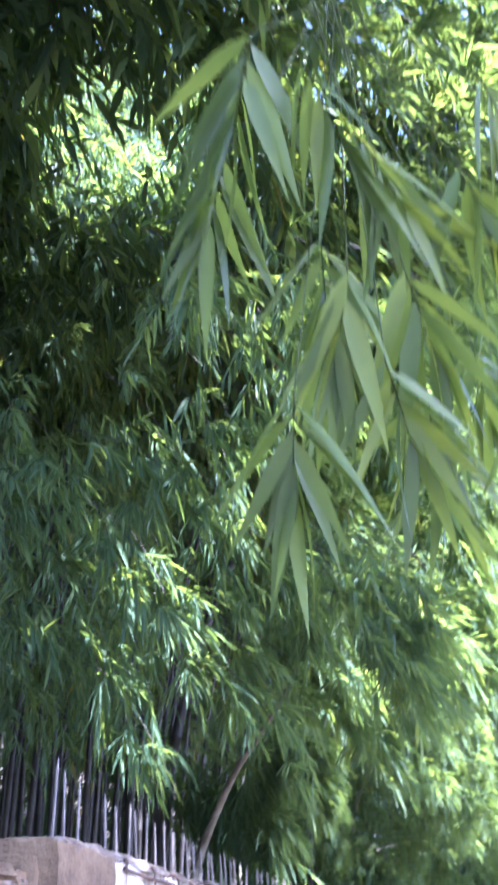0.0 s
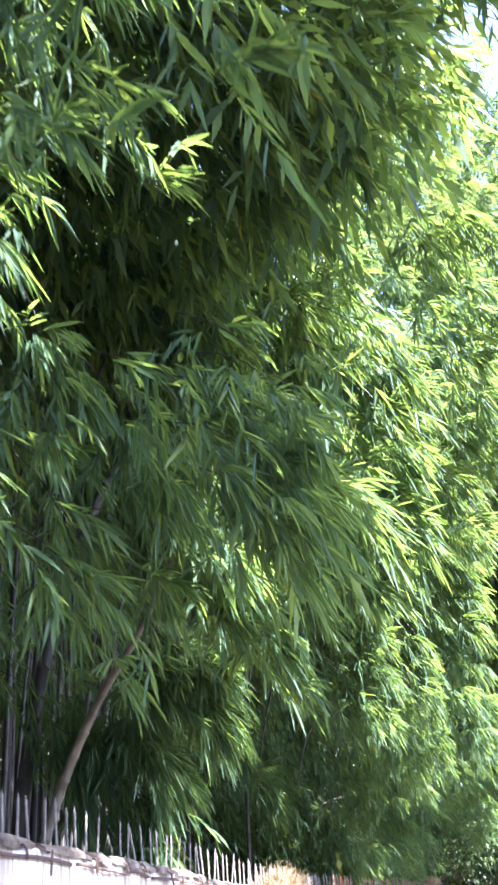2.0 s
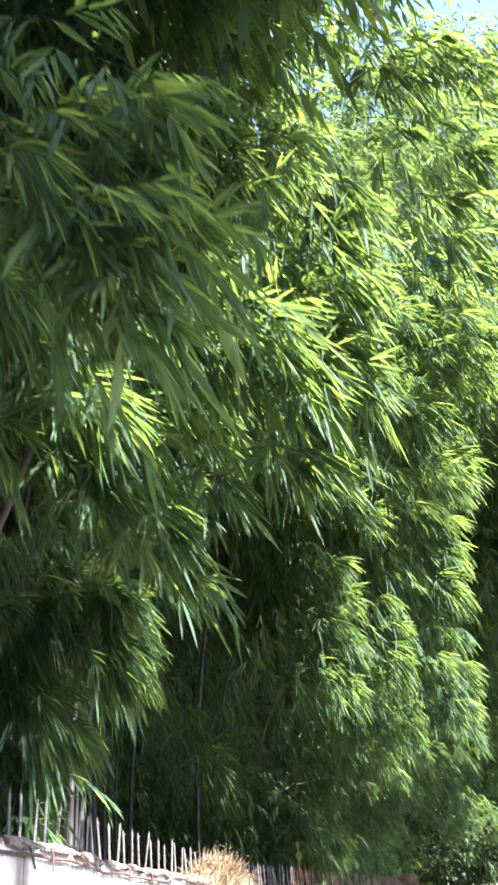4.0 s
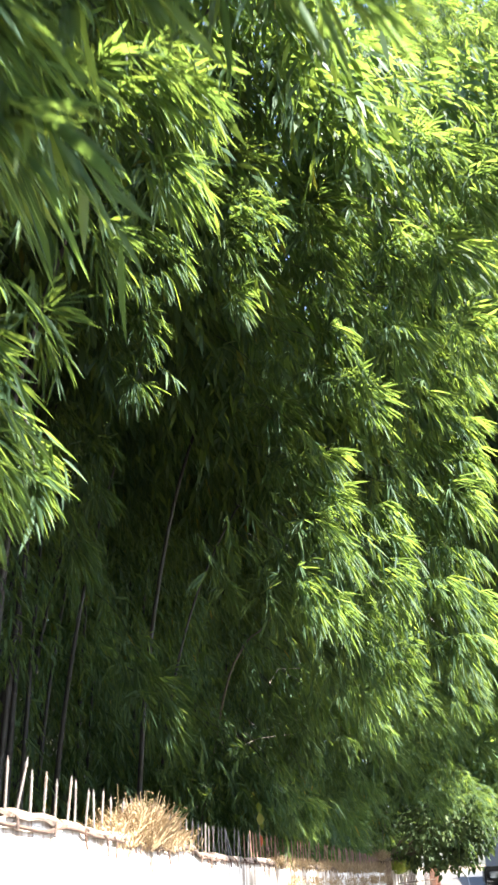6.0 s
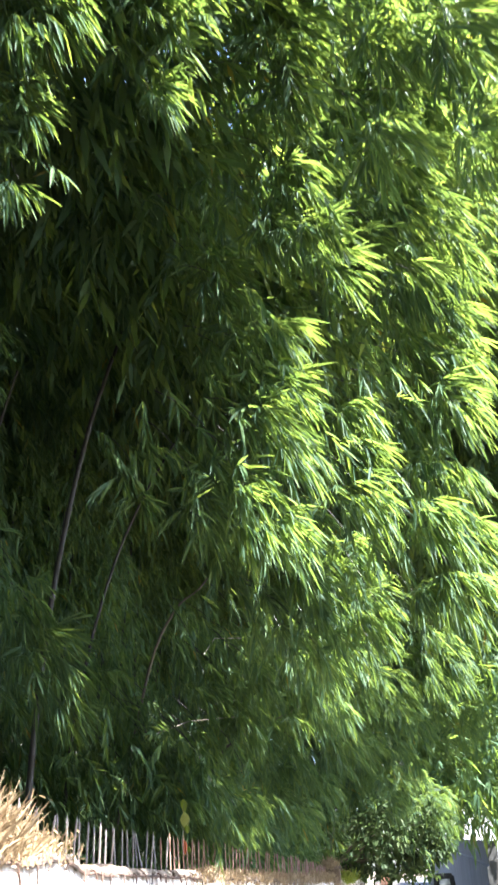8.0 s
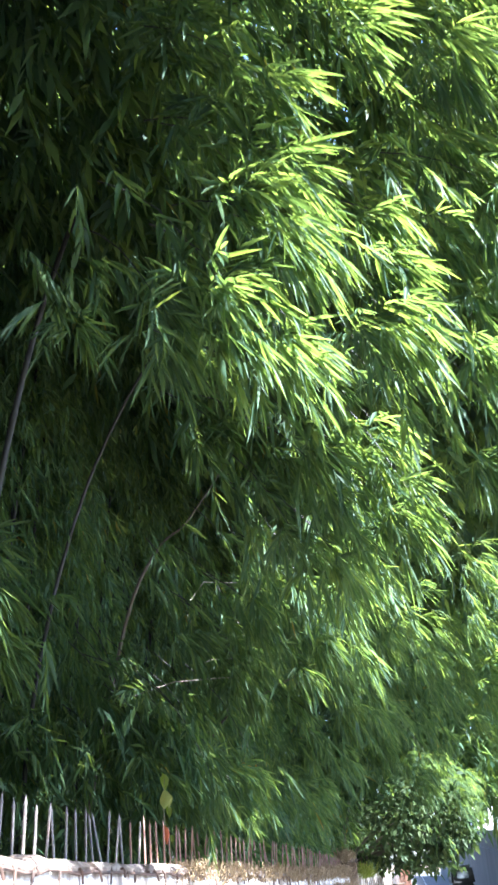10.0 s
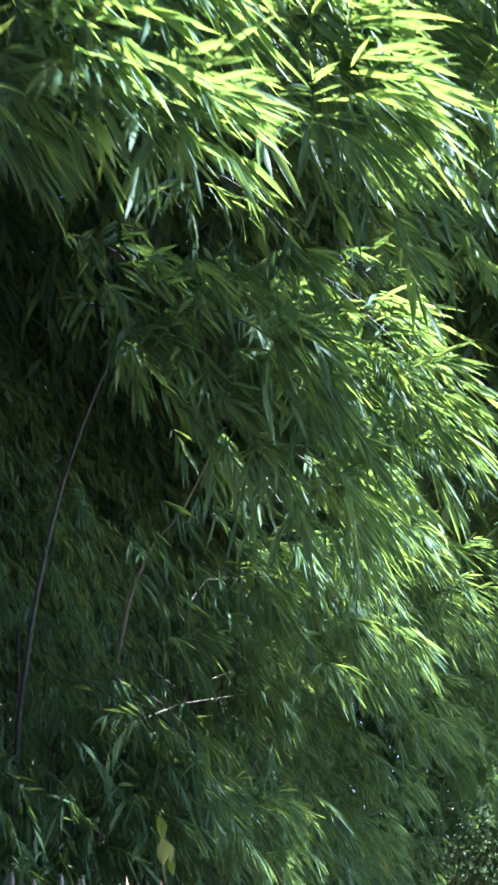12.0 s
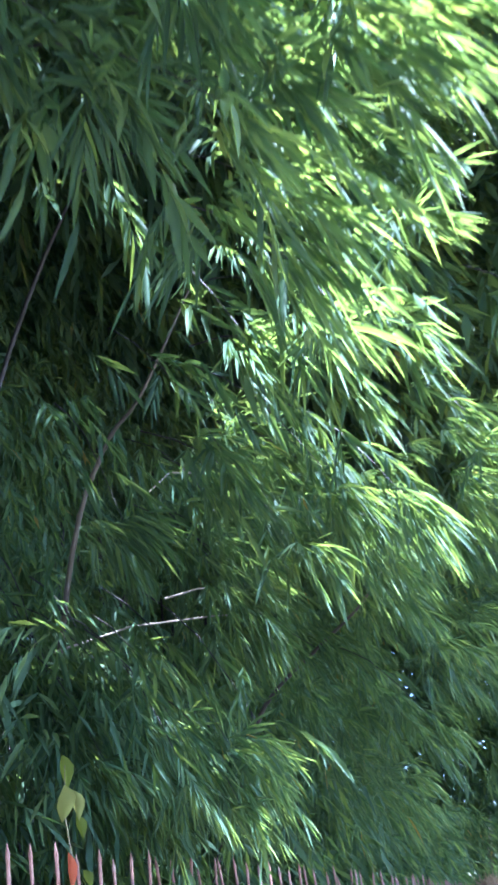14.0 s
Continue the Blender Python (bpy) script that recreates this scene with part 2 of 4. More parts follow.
STEPS = [-40 + 4 * i for i in range(90)]
tagged(strip("road", kerb_x, lambda y: kerb_x(y) + 7.5, road_z, STEPS, ASPHALT), "grey worn asphalt road", "road", kind="structure")
tagged(strip("pavement", lambda y: -3.0, lambda y: kerb_x(y) - 0.15, lambda y: road_z(y) + 0.14, STEPS, PAVING), "worn grey pavement along the wall", "pavement", kind="structure")
bm = bmesh.new()
for a, b in zip(STEPS, STEPS[1:]):
    v = box(bm, -0.15, a, -0.1, 0.0, b - 0.02, 0.16)
    for q in v:
        q.co.x += kerb_x(q.co.y)
        q.co.z += road_z(q.co.y)
tagged(part("kerb", bm, CONCRETE), "grey concrete kerb", "kerb", kind="structure")

# unseen wall, added to cut the low sky light that reaches the bamboo
bm = bmesh.new()
box(bm, 13.0, -40, -0.3, 13.4, 56, 3.4, 0.03)
tagged(part("wall_sky_block", bm, DARK_CONCRETE), "unseen plain grey wall added across the road to block low sky light", "wall", kind="structure")

LINE = [(-1.85, -8), (-1.85, 21), (-1.56, 24.2), (-1.29, 26.2), (-0.95, 29), (-0.75, 32), (-0.45, 38.5), (0.9, 46)]


def wall_x(y):
    for (x0, y0), (x1, y1) in zip(LINE, LINE[1:]):
        if y <= y1:
            return x0 + (x1 - x0) * (y - y0) / (y1 - y0)
    return LINE[-1][0]


def wall_top(y):
    """The broken top of the old wall."""
    z = np.interp(y, (-8, 4, 10, 14, 18, 22, 29, 46), (2.60, 2.29, 2.05, 1.85, 1.72, 1.66, 1.49, 1.32))
    z += 0.03 * noise.noise((y * 0.9, 3.1, 0)) + 0.02 * noise.noise((y * 4.0, 1.7, 0))
    if y < 3.65:
        z -= 0.20 + 0.10 * noise.noise((y * 2.5, 9.0, 0))
    if 16.7 < y < 17.7:
        z += 0.05
    return z


def whitewash():
    """Lime-washed plaster, streaked with rust and soot, worn to the bare render near its broken edge."""
    m, n, l, p = material("whitewash")
    streak = noise_tex(n, l, 3.0, 6.0, 0.7, place(n, l, (1, 1.6, 0.12)))
    blot = noise_tex(n, l, 1.1, 8.0, 0.7, place(n, l))
    fine = noise_tex(n, l, 26.0, 5.0, 0.65, place(n, l))
    lime = ramp(n, l, blot, [(0.25, (0.62, 0.58, 0.52)), (0.5, (0.82, 0.80, 0.76)), (0.7, (0.80, 0.79, 0.78))])
    stain = ramp(n, l, streak, [(0.38, (0.16, 0.11, 0.08)), (0.45, (0.50, 0.40, 0.31)), (0.55, (1, 1, 1))])
    col = mixed(n, l, 0.85, lime, stain, "MULTIPLY")
    patch = ramp(n, l, blot, [(0.58, (0, 0, 0)), (0.66, (1, 1, 1))])
    col = mixed(n, l, patch, col, ramp(n, l, fine, [(0.3, (0.20, 0.14, 0.09)), (0.7, (0.40, 0.30, 0.20))]))
    # hairline upright joints between the plastered bays
    wave = n.new("ShaderNodeTexWave")
    wave.bands_direction = "Y"
    wave.inputs["Scale"].default_value = 0.72
    wave.inputs["Distortion"].default_value = 0.35
    wave.inputs["Detail"].default_value = 3.0
    wave.inputs["Detail Scale"].default_value = 2.5
    l.new(place(n, l), wave.inputs["Vector"])
    joint = ramp(n, l, wave.outputs["Fac"], [(0.0, (0.30, 0.24, 0.19)), (0.0025, (0.42, 0.36, 0.30)), (0.006, (1, 1, 1))])
    col = mixed(n, l, 1.0, col, joint, "MULTIPLY")
    l.new(col, p.inputs["Base Color"])
    p.inputs["Roughness"].default_value = 0.9
    bumped(n, l, p, fine, 0.5, 0.012)
    return m


WHITEWASH = whitewash()
RENDER_BROWN = simple("bare_render", [(0.3, (0.09, 0.058, 0.036)), (0.55, (0.22, 0.15, 0.09)), (0.75, (0.42, 0.34, 0.26))], 2.5, 0.95, 0.7, depth=0.03)


def wall_piece(name, y0, y1, thick, mat, proud=0.0):
    ys = np.arange(y0, y1 + 1e-6, 0.08)
    verts, faces = [], []
    k = 10
    for y in ys:
        x, t = wall_x(y) + proud, wall_top(y)
        rough = lambda a, s=0.012: s * noise.noise((y * 3.0, a * 5.0, 2.0)) + 0.5 * s * noise.noise((y * 11.0, a * 9.0, 5.0))
        prof = [(x, -0.1), (x + rough(1), 0.4 * t), (x + rough(2), 0.65 * t), (x + rough(3), 0.84 * t), (x + rough(4), t - 0.10), (x - 0.012 + rough(5, 0.03), t - 0.015),
                (x - 0.06 + rough(6, 0.03), t + rough(7, 0.04)), (x - 0.15, t + 0.01 + rough(8, 0.05)), (x - thick + 0.06, t + 0.02 + rough(9, 0.05)), (x - thick, -0.1)]
        verts += [(a, y, b) for a, b in prof]
    for i in range(len(ys) - 1):
        for j in range(k - 1):
            faces.append((i * k + j, (i + 1) * k + j, (i + 1) * k + j + 1, i * k + j + 1))
    faces.append(tuple(range(k)))
    faces.append(tuple(range(len(verts) - 1, len(verts) - k - 1, -1)))
    me = bpy.data.meshes.new(name)
    me.from_pydata(verts, [], faces)
    return obj(name, me, mat)


tagged(wall_piece("wall_roadside", 4.53, 45.0, 0.36, WHITEWASH), "whitewashed roadside wall with rust streaks and a broken top", "wall", kind="structure")
tagged(wall_piece("wall_broken_end", -8.0, 3.7, 0.36, RENDER_BROWN, -0.08), "crumbling brown end of the roadside wall", "wall", kind="structure")
tagged(wall_piece("wall_pier", 3.65, 4.58, 0.42, RENDER_BROWN, 0.035), "stained brown pier in the roadside wall", "wall", kind="structure")
bank = sheet("bank", -60, -2.1, -40, 120, 40, 80, lambda x, y: np.interp(y, (0, 15, 40), (2.26, 1.68, 1.40)) + 0.03 * (-2.1 - x) + 0.9 * max(0.0, -13 - x) + 0.10 * noise.noise((x * 0.7, y * 0.7, 0)), SHADE_LITTER)
tagged(bank, "bank of fallen leaves under the bamboo, darkened to deepen the shade", "ground", kind="structure")


# ---- spikes on the wall ----
def spike_mesh(mat):
    bm = bmesh.new()
    tube(bm, [(0, 0, -0.08), (0, 0, 0.30), (0, 0, 0.32), (0, 0, 0.375)], [0.0095, 0.0095, 0.0115, 0.001], 6)
    me = bpy.data.meshes.new("spike")
    bm.to_mesh(me)
    bm.free()
    me.materials.append(mat)
    return me


fence = empty_thing("spike_fence", (-2.04, 4.0, 2.1), "row of thin pointed iron spikes set along the wall top", "fence")
SPIKES = [spike_mesh(IRON), spike_mesh(RED_IRON)]
y = 4.03
i = 0
while y < 42.0:
    s = new("spike", SPIKES[1 if y > 20.6 + 2 * rng.random() else 0])
    s.parent = fence
    tilt, lean = rng.normal(0, 3.0), rng.normal(0, 3.0) + (rng.choice([-13, 11]) if rng.random() < 0.07 else 0)
    if 11.0 < y < 11.7:
        lean, tilt = -16 + 10 * (i % 3), 6
    s.matrix_local = pose(wall_x(y) - 0.19 + 2.04, y - 4.0, np.interp(y, (4, 11, 14, 18, 22, 30, 42), (2.31, 2.01, 1.85, 1.73, 1.71, 1.555, 1.27)) - 2.1, lean, tilt, rng.uniform(0, 60)) @ Matrix.Diagonal((1, 1, rng.uniform(0.9, 1.08) * np.interp(y, (4, 7), (1.3, 1.0)), 1))
    gap = 0.21 if y < 22 else 0.19
    y += gap * rng.uniform(0.8, 1.2) * (2.2 if rng.random() < 0.05 else 1)
    i += 1

rods = empty_thing("rusty_rods", (-1.83, 5.0, 2.1), "bent rusty reinforcing rods along the wall's broken top edge", "rod")
y = 4.7
while y < 30:
    run = rng.uniform(0.8, 1.8)
    bm = bmesh.new()
    pts = [(wall_x(q) + 0.022 + 1.83, q - 5.0, wall_top(q) - (0.075 if q < 13.5 else 0.035) + 0.008 * math.sin(q * 7) - 2.1) for q in np.linspace(y, y + run, 6)]
    tube(bm, pts, [0.013] * 6, 6)
    part("rod", bm, RUST, rods)
    y += run * rng.uniform(0.9, 1.1)
y = 4.7
while y < 30:
    x, t = wall_x(y) + 1.83, wall_top(y) - 2.1
    bm = bmesh.new()
    drop, out, turn = rng.uniform(0.07, 0.18), rng.uniform(0.03, 0.06), rng.normal(0, 0.07)
    tube(bm, [(x - 0.03, y - 5, t - 0.02), (x + out * 0.7, y - 5 + turn * 0.3, t - 0.012), (x + out, y - 5 + turn * 0.6, t - 0.035), (x + out + 0.004, y - 5 + turn, t - drop)], [0.009] * 4, 6)
    part("hook", bm, RUST, rods)
    y += rng.uniform(0.3, 0.8) if y < 13.5 else rng.uniform(0.22, 0.5)


# ---- bamboo ----
def culm(points, r, parent, mat=CULM):
    """One jointed stem through the given points, with a ring at every joint."""
    pts = [Vector(p) for p in points]
    fine, rad = [], []
    steps = 22
    for i in range(steps + 1):
        u = i / steps * (len(pts) - 1)
        k = min(int(u), len(pts) - 2)
        f = u - k
        a, b, c, d = pts[max(k - 1, 0)], pts[k], pts[k + 1], pts[min(k + 2, len(pts) - 1)]
        p = 0.5 * ((2 * b) + (c - a) * f + (2 * a - 5 * b + 4 * c - d) * f * f + (3 * b - a - 3 * c + d) * f ** 3)
        w = r * (1 - 0.7 * i / steps)
        way = (c - b).normalized()
        fine += [p - way * 0.02, p, p + way * 0.02]
        rad += [w, w * 1.22, w]
    bm = bmesh.new()
    tube(bm, [p - parent.location for p in fine], rad, 8)
    return part("culm", bm, mat, parent, smooth=True)


def branch(a, b, r, parent, mat=None):
    a, b = Vector(a), Vector(b)
    mid = (a + b) / 2 + Vector((0, 0, 0.12 * (b - a).length))
    bm = bmesh.new()
    tube(bm, [p for p in (a, (a + mid) / 2 + Vector((0, 0, 0.03)), mid, (mid + b) / 2 + Vector((0, 0, 0.03)), b)], [r, r * 0.85, r * 0.7, r * 0.5, r * 0.3], 5)
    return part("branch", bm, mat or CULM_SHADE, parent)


def cover(r, h, leaf=0.33):
    """How many fans of leaves a bough carries."""
    return int(6.0 + 1.35 * 4 * math.pi * ((r * r + 2 * (r * h)) / 3) / leaf ** 2)


def surface_x(y, z):
    """How far the inner crown comes forward: hollows between the clumps, an overhang higher up."""
    front = np.interp(y, (0, 3, 5, 8, 11, 12.5, 17.5, 19.5, 24, 27, 30, 40), (-4.4, -4.4, -4.4, -4.4, -4.6, -5.3, -5.4, -5.0, -4.9, -4.2, -3.0, -1.8))
    return front + 0.14 * (np.clip(z, 2.5, 11) - 2.5) + 0.45 * np.sin(y * 1.15 + 0.6 * z) * np.sin(z * 0.8 + y * 0.35)


def bamboo_clump(base, reach, boughs, culms=2, thicket=8, thick=1.35, hang=1.3, fill=300, low=2.6, leaf=0.26, leaves=11, tall=13.5, bough_leaf=0.33):
    """A stool of culms that lean over the wall, its hanging boughs and the inner crown."""
    bx, by, bz = base
    thing = empty_thing("bamboo_clump", base, "dense green bamboo clump hanging over the wall", "bamboo", "bamboo clumps along the wall")
    tops = []
    for i in range(culms):
        a = rng.uniform(0, 2 * math.pi)
        x, y = bx + 0.8 * math.cos(a), by + 0.9 * math.sin(a)
        sx, sy, h = rng.uniform(0.5, 3.4), rng.normal(0, 1.0), rng.uniform(8, 12)
        pts = [(x, y, bz - 0.2), (x + 0.06 * sx, y + 0.1 * sy, bz + h * 0.3), (x + 0.3 * sx, y + 0.35 * sy, bz + h * 0.62), (x + 0.75 * sx, y + 0.75 * sy, bz + h * 0.88), (x + 1.35 * sx, y + 1.2 * sy, bz + h)]
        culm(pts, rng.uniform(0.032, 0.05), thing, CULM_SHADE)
        tops += [pts[2], pts[3]]
    for i in range(thicket):
        x, y, h = bx - rng.uniform(0.0, 3.2), rng.uniform(*reach), rng.uniform(6, 9)
        sx, sy = rng.normal(0.2, 0.45), rng.normal(0, 0.5)
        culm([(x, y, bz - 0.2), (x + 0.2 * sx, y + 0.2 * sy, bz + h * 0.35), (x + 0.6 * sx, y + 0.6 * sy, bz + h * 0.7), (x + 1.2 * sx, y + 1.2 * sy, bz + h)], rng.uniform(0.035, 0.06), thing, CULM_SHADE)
    loc = np.array(base)
    for x, y, z, r, h in boughs:
        size = bough_leaf * (1.0 if r > 0.3 else 0.85)
        verts = plume((x, y, z), (r, r, h), int(cover(r, h, size) * thick / 1.35), leaf=size, hang=hang)
        b = obj("bough", blade_mesh("bough", verts - loc), LEAF, thing)
        b["kind"] = "stuff"
        a = Vector((x - r * 0.5 - rng.uniform(0.4, 0.9), y + rng.uniform(0.0, 0.6), z + h * 0.5 + rng.uniform(0.7, 1.3)))
        branch(a - thing.location, Vector((x, y, z + h * 0.2)) - thing.location, 0.006, b)
        u = rng.uniform(0, 1, (int(7 * (r + 0.9)), 1))
        o = np.array(a) * (1 - u) + np.array((x, y, z + h * 0.35)) * u + rng.normal(0, 0.13, (len(u), 3))
        axis = unit(np.array([0.5, -0.1, -0.5]) + rng.normal(0, 0.45, o.shape))
        trail = obj("bough", blade_mesh("bough", sprays(o, axis, rng.uniform(0.2, 0.45, len(u)), leaves, leaf, droop=0.9) - loc), LEAF, thing)
        trail["kind"] = "stuff"
    y0, y1 = reach
    n = int(fill * (y1 - y0) * (tall - low) / 10.4)
    yy = rng.uniform(y0, y1, n)
    zz = low + (tall - low) * rng.uniform(0, 1, n)
    xx = surface_x(yy, zz) - np.minimum(rng.exponential(0.7, n), 3.0)
    o = np.stack([xx, yy, zz], 1)
    axis = unit(np.stack([rng.normal(0.4, 0.4, n), rng.normal(-0.1, 0.5, n), rng.normal(-0.55, 0.35, n)], 1))
    crown = obj("crown", blade_mesh("crown", sprays(o, axis, rng.uniform(0.25, 0.55, n), leaves, leaf, droop=0.8, plain=True) - loc), LEAF, thing)
    crown["kind"] = "stuff"
    return thing


bamboo_clump((-4.5, 1.6, 1.93), (-1.0, 3.5), [
], bough_leaf=0.24, thick=0.7, fill=200, low=4.4, thicket=2)
bamboo_clump((-4.5, 5.2, 1.88), (3.5, 6.5), [
    (0.51, 3.78, 8.51, 0.32, 0.32), (0.99, 3.66, 8.11, 0.31, 0.36), (1.30, 3.63, 7.44, 0.25, 0.33), (0.65, 3.60, 7.53, 0.25, 0.29),
    (1.47, 3.64, 8.30, 0.26, 0.26),
    (-3.76, 6.23, 8.56, 0.48, 0.42), (-2.91, 6.06, 8.72, 0.41, 0.41), (-3.26, 6.02, 7.64, 0.46, 0.32), (-2.45, 6.49, 7.45, 0.31, 0.31),
    (-1.87, 6.33, 7.80, 0.29, 0.45), (-2.65, 4.28, 4.79, 0.21, 0.36), (-2.23, 4.38, 4.98, 0.17, 0.30), (-1.75, 4.65, 4.84, 0.19, 0.26),
    (-1.31, 4.61, 4.67, 0.15, 0.21), (-2.82, 4.61, 5.54, 0.20, 0.25), (-2.75, 5.48, 4.69, 0.26, 0.26), (-2.26, 5.52, 4.52, 0.25, 0.25),
    (-1.79, 5.60, 4.15, 0.20, 0.20), (-3.18, 5.29, 4.18, 0.19, 0.29), (-2.28, 5.52, 3.73, 0.20, 0.20), (-2.80, 5.40, 4.07, 0.17, 0.19),
    (-1.97, 5.66, 3.12, 0.20, 0.25), (0.75, 4.86, 9.55, 0.45, 0.55), (1.20, 5.13, 8.71, 0.42, 0.51), (1.58, 5.26, 9.78, 0.36, 0.36),
    (0.34, 4.96, 10.25, 0.37, 0.30), (1.33, 5.20, 7.53, 0.20, 0.38), (0.86, 5.20, 7.80, 0.33, 0.38),
    (-0.90, 3.47, 5.80, 0.20, 0.17), (0.77, 3.50, 5.04, 0.20, 0.16), (1.05, 3.70, 4.94, 0.16, 0.15), (0.53, 3.94, 4.63, 0.09, 0.11),
    (-0.09, 4.09, 5.52, 0.09, 0.15), (-0.32, 4.10, 4.66, 0.11, 0.17), (-0.03, 4.17, 5.94, 0.20, 0.22), (-0.44, 4.20, 6.06, 0.12, 0.15),
    (-0.29, 4.20, 5.08, 0.15, 0.14), (0.24, 4.23, 5.96, 0.16, 0.12), (-1.25, 4.52, 4.57, 0.10, 0.17), (-0.69, 4.61, 6.34, 0.25, 0.20),
    (-0.91, 4.59, 5.18, 0.17, 0.17), (-1.37, 4.72, 4.93, 0.11, 0.27), (-0.94, 4.78, 6.33, 0.12, 0.21), (-1.49, 4.86, 6.65, 0.21, 0.29),
    (-1.64, 4.86, 4.05, 0.11, 0.15), (-1.04, 4.92, 4.99, 0.12, 0.19), (-0.33, 5.59, 5.77, 0.21, 0.12), (-1.21, 5.74, 4.97, 0.15, 0.24),
    (-1.75, 5.86, 4.19, 0.29, 0.19), (-1.67, 5.98, 3.82, 0.25, 0.24), (-2.09, 6.06, 4.00, 0.15, 0.25), (-0.16, 6.10, 3.93, 0.15, 0.16),
    (-1.32, 6.24, 4.43, 0.19, 0.20), (0.33, 6.29, 4.22, 0.20, 0.21), (0.13, 6.29, 3.78, 0.27, 0.24), (0.13, 6.42, 4.04, 0.14, 0.21),
    (0.03, 6.46, 3.73, 0.10, 0.14), (0.15, 6.46, 3.62, 0.15, 0.17), (0.24, 6.50, 4.52, 0.19, 0.15), (-1.09, 6.50, 3.48, 0.20, 0.25),
    (0.15, 6.50, 3.45, 0.15, 0.20), (0.06, 6.55, 4.21, 0.31, 0.22), (-0.14, 6.65, 3.86, 0.21, 0.29), (-1.02, 6.70, 3.07, 0.16, 0.22),
], bough_leaf=0.31, thick=0.62, fill=200, low=4.9, thicket=2)
bamboo_clump((-4.5, 8.8, 1.83), (6.5, 9.1), [
      (-1.05, 8.40, 4.98, 0.47, 0.37), (-0.27, 8.74, 4.94, 0.43, 0.40),
    (0.33, 8.38, 4.62, 0.36, 0.40), (-1.57, 8.65, 5.31, 0.33, 0.33), (-0.71, 8.58, 4.28, 0.36, 0.32), (-2.03, 8.53, 6.23, 0.26, 0.31),
    (-2.13, 8.57, 5.56, 0.22, 0.35), (-2.00, 8.77, 4.58, 0.21, 0.27), (-2.14, 8.52, 4.14, 0.16, 0.27),
    (0.27, 6.77, 4.03, 0.21, 0.25), (-1.18, 7.47, 5.15, 0.25, 0.26), (-0.91, 7.48, 4.55, 0.25, 0.31), (-1.69, 7.59, 4.36, 0.22, 0.26),
    (-0.59, 7.72, 4.90, 0.25, 0.26), (-1.10, 7.84, 3.95, 0.21, 0.27), (-0.56, 7.95, 4.06, 0.26, 0.30), (0.14, 8.70, 4.70, 0.22, 0.31),
    (-0.82, 8.70, 3.90, 0.24, 0.31), (0.54, 8.76, 4.43, 0.30, 0.32), (0.89, 8.83, 5.17, 0.25, 0.29), (0.45, 8.83, 5.09, 0.27, 0.29),
    (-0.49, 8.78, 3.65, 0.29, 0.33), (-0.09, 8.91, 3.93, 0.17, 0.24), (0.84, 8.98, 4.45, 0.20, 0.31), (0.74, 9.01, 4.83, 0.32, 0.32),
    (-0.39, 8.96, 3.32, 0.10, 0.19), (0.90, 9.06, 6.15, 0.32, 0.24), (0.29, 9.04, 5.50, 0.25, 0.30), (0.28, 9.01, 4.07, 0.26, 0.27),
    (0.80, 9.07, 5.64, 0.35, 0.27), (0.53, 9.15, 4.01, 0.16, 0.26), (-1.13, 9.28, 4.79, 0.22, 0.26), (-0.92, 9.28, 4.03, 0.27, 0.26),
    (-1.17, 9.29, 4.29, 0.26, 0.33), (-0.58, 9.28, 3.72, 0.14, 0.24), (-1.52, 9.52, 4.67, 0.24, 0.40), (-0.65, 9.61, 4.40, 0.17, 0.35),
    (1.78, 9.77, 6.05, 0.16, 0.20), (1.54, 9.98, 8.26, 0.29, 0.36), (0.73, 10.09, 11.32, 1.35, 1.43),
], bough_leaf=0.36, thick=1.0, low=4.0, thicket=7)
